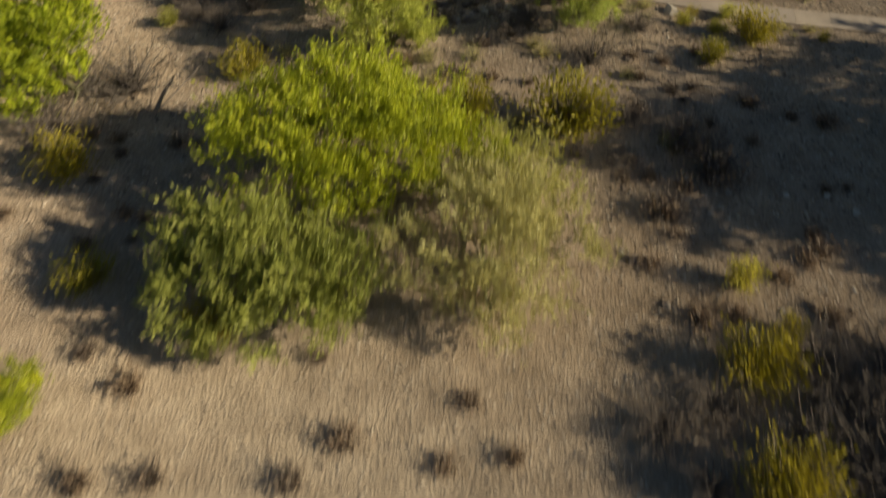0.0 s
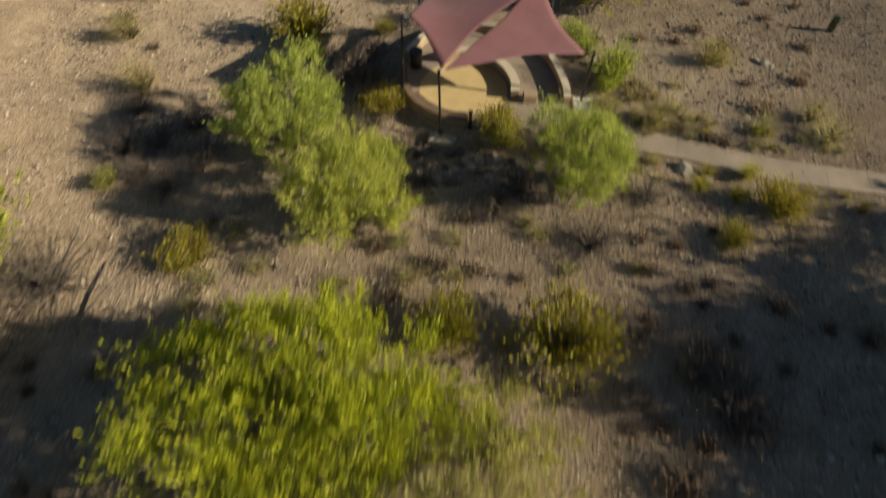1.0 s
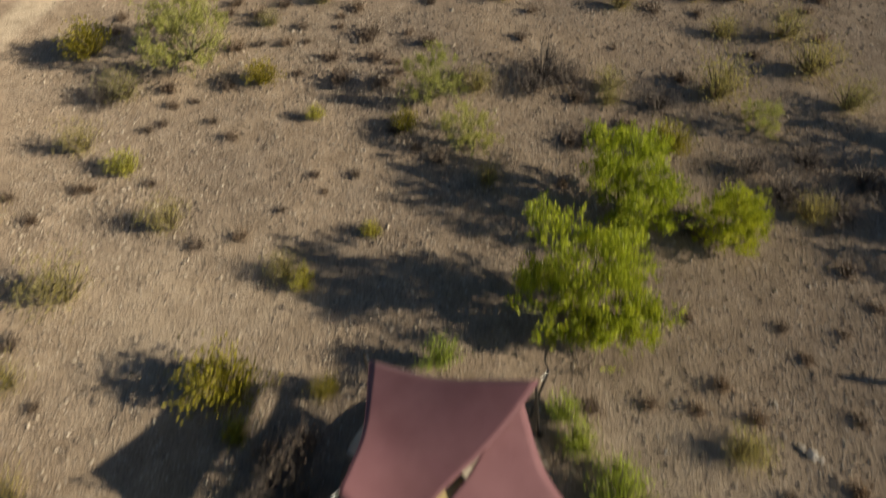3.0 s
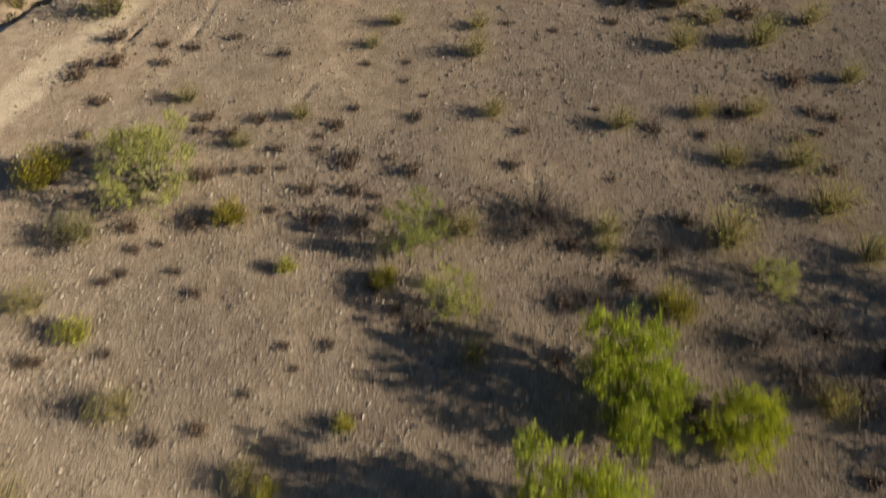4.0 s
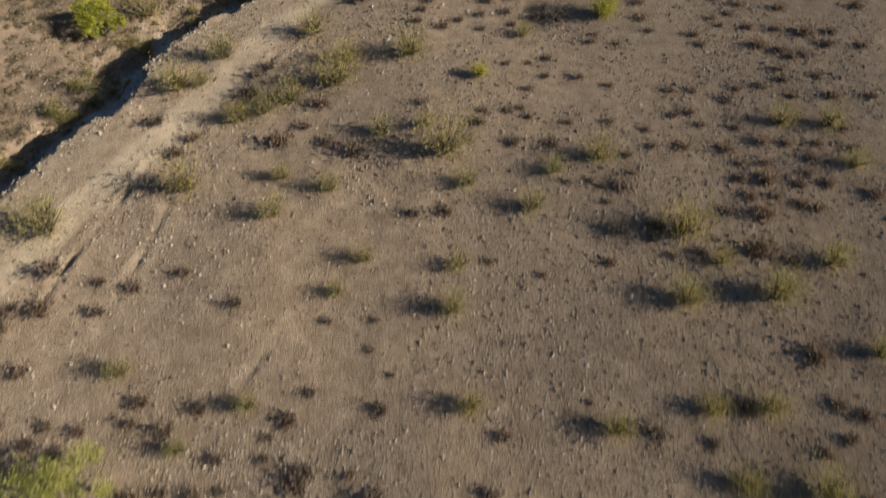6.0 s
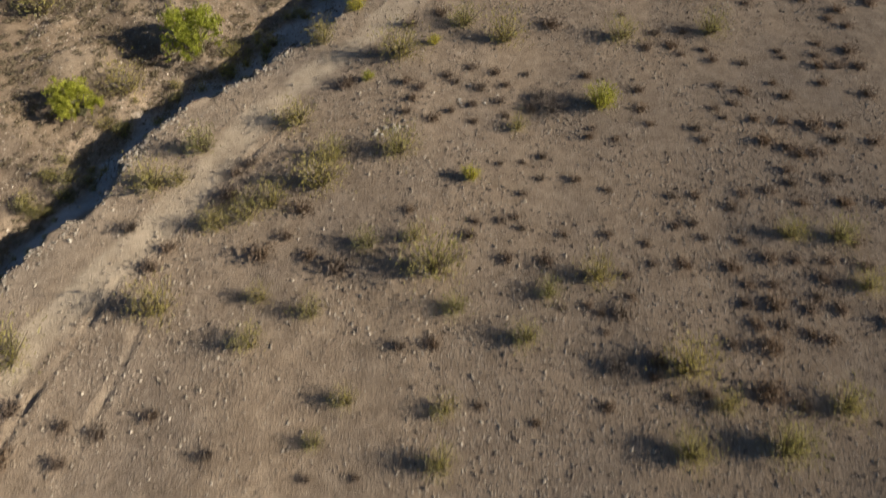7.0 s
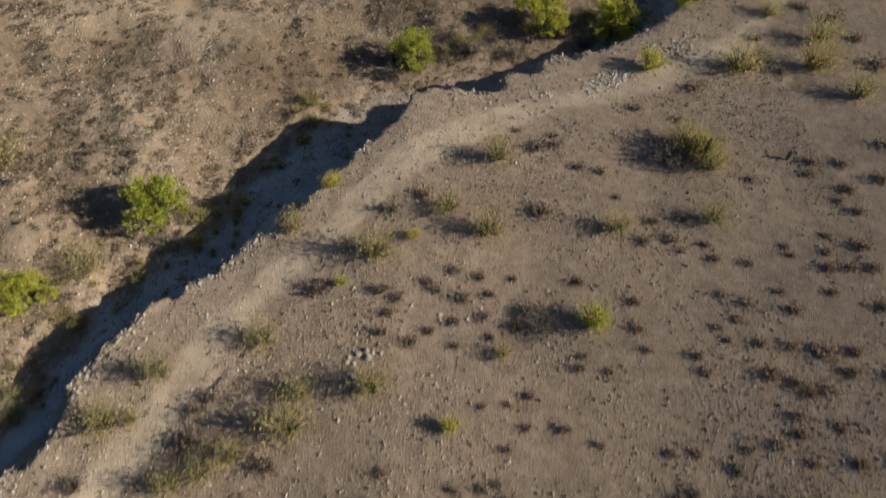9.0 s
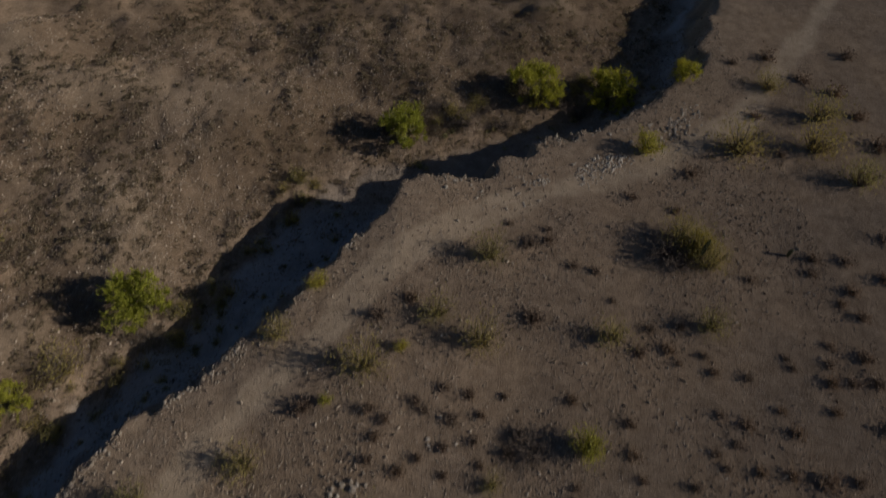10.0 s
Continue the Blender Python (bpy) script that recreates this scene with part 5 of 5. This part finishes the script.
def stake(x, y):
    ob = thing("survey_stake", (x, y, height(x, y)), "thin weathered white wooden stake in gravel", "stake")
    part("post", prism([(-0.03, -0.03), (0.03, -0.03), (0.03, 0.03), (-0.03, 0.03)], -0.15, 1.1, 0.01), ob, material=WHITE_ROCK)


def fallen_branch(x, y, turn, length):
    ob = thing("fallen_branch", (x, y, height(x, y)), "dry dark branch lying on gravel", "branch", turn=turn)
    part("limb", rod((0, 0, 0.08), (length, 0, 0.35), 0.05, 7, 0.02), ob, material=DEAD)
    part("twig", rod((length * 0.45, 0, 0.2), (length * 0.75, 0.5, 0.4), 0.025, 5, 0.008), ob, material=DEAD)
    part("twig", rod((length * 0.65, 0, 0.24), (length * 0.95, -0.35, 0.45), 0.02, 5, 0.008), ob, material=DEAD)


stake(34.94, 103.42)
fallen_branch(-11.93, 19.33, 62, 2.6)

# ---------------------------------------------------------------- rocks
def rock_mesh(seed, flat=0.7):
    bm = bmesh.new()
    bmesh.ops.create_icosphere(bm, subdivisions=1, radius=0.5)
    rng = np.random.default_rng(seed)
    shift = Vector(rng.uniform(0, 50, 3))
    for v in bm.verts:
        v.co *= 1 + 0.55 * noise.noise(v.co * 2.2 + shift) + 0.2 * noise.noise(v.co * 5 + shift)
        v.co.z *= flat
    return bm


def rock_kind(name, seeds, material):
    out = []
    for s in seeds:
        me = bpy.data.meshes.new(name)
        bm = rock_mesh(s)
        bm.to_mesh(me)
        bm.free()
        me.materials.append(material)
        out.append(me)
    return out


PALE_ROCKS, BROWN_ROCKS = rock_kind("pale_rock", (1, 2, 3, 4), CALICHE), rock_kind("brown_rock", (5, 6, 7, 8), DARK_ROCK)


def rock(x, y, size, meshes, rng, label, group):
    ob = new("rock", meshes[int(rng.integers(4))])
    ob.matrix_basis = Matrix.LocRotScale((x, y, height(x, y) + 0.12 * size), Euler(rng.uniform(-0.3, 0.3, 2).tolist() + [rng.uniform(0, 6.28)]), Vector((size * rng.uniform(0.8, 1.3), size, size * rng.uniform(0.7, 1.0))))
    tagged(ob, label, "rock", group)


def bank_rocks():
    rng = np.random.default_rng(8)
    for _ in range(170):
        k = int(rng.integers(5, 19))
        (ax, ay), (bx, by) = BANK[k], BANK[k + 1]
        t = rng.random()
        off = rng.normal(0.15, 0.5)
        L = math.hypot(bx - ax, by - ay)
        if float(value_noise(np.array([ax + (bx - ax) * t]), np.array([ay + (by - ay) * t]), 3.0, 15)[0]) < 0.12:
            continue
        rock(ax + (bx - ax) * t - (by - ay) / L * off, ay + (by - ay) * t + (bx - ax) / L * off, rng.uniform(0.2, 0.36) * (1 + rng.random() ** 3 * 1.1), PALE_ROCKS, rng, "pale caliche rock on the edge of the wash bank", "bank rocks")
    for cx, cy, sx, sy, n in ((35.0, 143.0, 2.6, 2.2, 18), (30, 139.5, 3.2, 1.6, 14), (25, 136.6, 3.0, 1.0, 12), (16, 132.6, 3.5, 1.0, 12), (8.5, 106.5, 1.6, 1.0, 8), (-21.7, 108.0, 0.8, 1.9, 18), (1.5, 102.8, 1.4, 0.5, 8)):
        for _ in range(n):
            rock(cx + rng.normal(0, sx / 1.6), cy + rng.normal(0, sy / 1.6), rng.uniform(0.2, 0.4) * (1 + rng.random() ** 3), PALE_ROCKS, rng, "pale caliche rock lying on gravel", "scattered pale rocks")


def near_rocks():
    rng = np.random.default_rng(9)
    for k in range(56):
        x, y = rng.uniform(-1.6, 4.2), rng.uniform(25.6, 29.0)
        rock(x, y, rng.uniform(0.25, 0.6), BROWN_ROCKS if k % 9 else PALE_ROCKS, rng, "weathered cobble in a rock bed below the plaza", "rock bed cobbles")
    for k in range(36):
        x, y = (rng.uniform(6, 16), rng.uniform(9, 20)) if k % 2 else (rng.uniform(-9, 12), rng.uniform(16, 24))
        rock(x, y, rng.uniform(0.14, 0.34), PALE_ROCKS if k % 3 else BROWN_ROCKS, rng, "small loose rock lying on the shaded gravel", "scattered small rocks")
    for k in range(30):
        rock(rng.normal(13, 2.6), rng.uniform(29.5, 37), rng.uniform(0.1, 0.26), PALE_ROCKS, rng, "small pale rock lying on stony soil", "scattered small rocks")
    for x, y, s in ((11.3, 26.75, 0.75), (17.2, 34.3, 0.5), (16.9, 34.6, 0.35), (17.5, 34.1, 0.3), (12.2, 26.1, 0.5), (-3.3, 62.6, 0.4)):
        rock(x, y, s, PALE_ROCKS, rng, "pale rock lying on gravel", "scattered pale rocks")


bank_rocks()
near_rocks()


def strew(name, x, y, size, material, label, rng):
    """Many small angular stones, half sunk in the ground, as one mesh."""
    n = len(x)
    z = terrain(x, y)
    unit = np.array([(1, 0, -0.3), (0, 1, -0.3), (-1, 0, -0.3), (0, -1, -0.3), (0.15, 0.1, 0.75)], float)
    V = unit[None] * (1 + rng.normal(0, 0.25, (n, 5, 3)))
    a = rng.uniform(0, 6.28, n)
    c, s = np.cos(a)[:, None], np.sin(a)[:, None]
    V = np.stack([V[:, :, 0] * c - V[:, :, 1] * s * 0.75, V[:, :, 0] * s + V[:, :, 1] * c * 0.75, V[:, :, 2]], -1)
    V = V * size[:, None, None] + np.stack([x, y, z + 0.15 * size], -1)[:, None, :]
    tri = np.array([(0, 1, 4), (1, 2, 4), (2, 3, 4), (3, 0, 4)])
    F = (tri[None] + 5 * np.arange(n)[:, None, None]).reshape(-1, 3)
    tagged(new(name, mesh_from(name, V.reshape(-1, 3), F, material)), label, "gravel", kind="stuff")


def gravel():
    """Loose stones strewn over the ground the flight passes."""
    rng = np.random.default_rng(10)
    n = 350000
    x, y = rng.uniform(-56, 46, n), rng.uniform(0, 168, n)
    half = 12.5 + y * 0.21
    keep = (x - 2 - 0.09 * y < half) & (x - 2 - 0.09 * y > -half - 0.13 * y) & (np.hypot(x - 2.8, y - 32.7) > 4.6)
    dens = 0.55 + 0.6 * value_noise(x, y, 8.0, 10) + 0.25 * value_noise(x, y, 2.5, 11)
    d, _ = line_distance(x, y, TRACK)
    walk_d, _ = line_distance(x, y, [(4.9, 30.0), (9.0, 28.55), (14.8, 26.85), (18.8, 26.05), (24, 25.3), (32, 25.2), (44, 26.5)])
    keep &= (rng.random(n) < dens) & ((d > 2.0) | (rng.random(n) < 0.25)) & (walk_d > 0.75)
    x, y = x[keep], y[keep]
    strew("gravel", x, y, np.clip(rng.lognormal(-3.2, 0.45, len(x)), 0.015, 0.12) * np.clip(0.7 + 0.0115 * y, 0.8, 1.75), STONE, "loose tan and brown stones strewn on the ground", rng)
    # coarser stones on the ground round the shelter
    n = 75000
    x, y = rng.uniform(-22, 27, n), rng.uniform(13, 66, n)
    walk_d, _ = line_distance(x, y, [(4.9, 30.0), (9.0, 28.55), (14.8, 26.85), (18.8, 26.05), (24, 25.3), (32, 25.2), (44, 26.5)])
    keep = (np.hypot(x - 2.8, y - 32.7) > 4.6) & (walk_d > 0.75) & (rng.random(n) < 0.4 + 0.5 * value_noise(x, y, 6.0, 18) + 0.2 * value_noise(x, y, 2.0, 19))
    x, y = x[keep], y[keep]
    strew("stones", x, y, np.clip(rng.lognormal(-2.95, 0.45, len(x)), 0.03, 0.12), STONE, "coarse pale and brown stones strewn round the shelter", rng)
    # rubble of the broken bank edge
    n = 7000
    k = rng.integers(3, 20, n)
    B = np.array(BANK, float)
    t = rng.random(n)[:, None]
    p = B[k] * (1 - t) + B[k + 1] * t
    w = B[k + 1] - B[k]
    w /= np.linalg.norm(w, axis=1)[:, None]
    off = rng.normal(0.15, 0.75, n)[:, None]
    p = p + np.stack([-w[:, 1], w[:, 0]], -1) * off
    p = p[value_noise(p[:, 0], p[:, 1], 3.0, 15) + 0.5 * value_noise(p[:, 0], p[:, 1], 1.1, 16) > rng.uniform(-0.05, 0.7, n)]
    n = len(p)
    strew("bank_rubble", p[:, 0], p[:, 1], np.clip(rng.lognormal(-2.35, 0.5, n), 0.04, 0.4), RUBBLE, "pale broken rubble along the wash bank", rng)
    n = 2200
    t = rng.random(n)
    x = 13 + 25 * t + rng.normal(0, 0.9, n)
    y = 132.2 + 13.5 * t ** 1.7 + rng.normal(0, 0.85, n)
    patchy = value_noise(x, y, 2.4, 14) > -0.2
    x, y = x[patchy], y[patchy]
    strew("pale_rubble", x, y, np.clip(rng.lognormal(-2.3, 0.5, len(x)), 0.05, 0.3), WHITE_ROCK, "pale broken rock pieces lying on gravel", rng)


gravel()

# ---------------------------------------------------------------- sidewalk slabs
build_sidewalk()
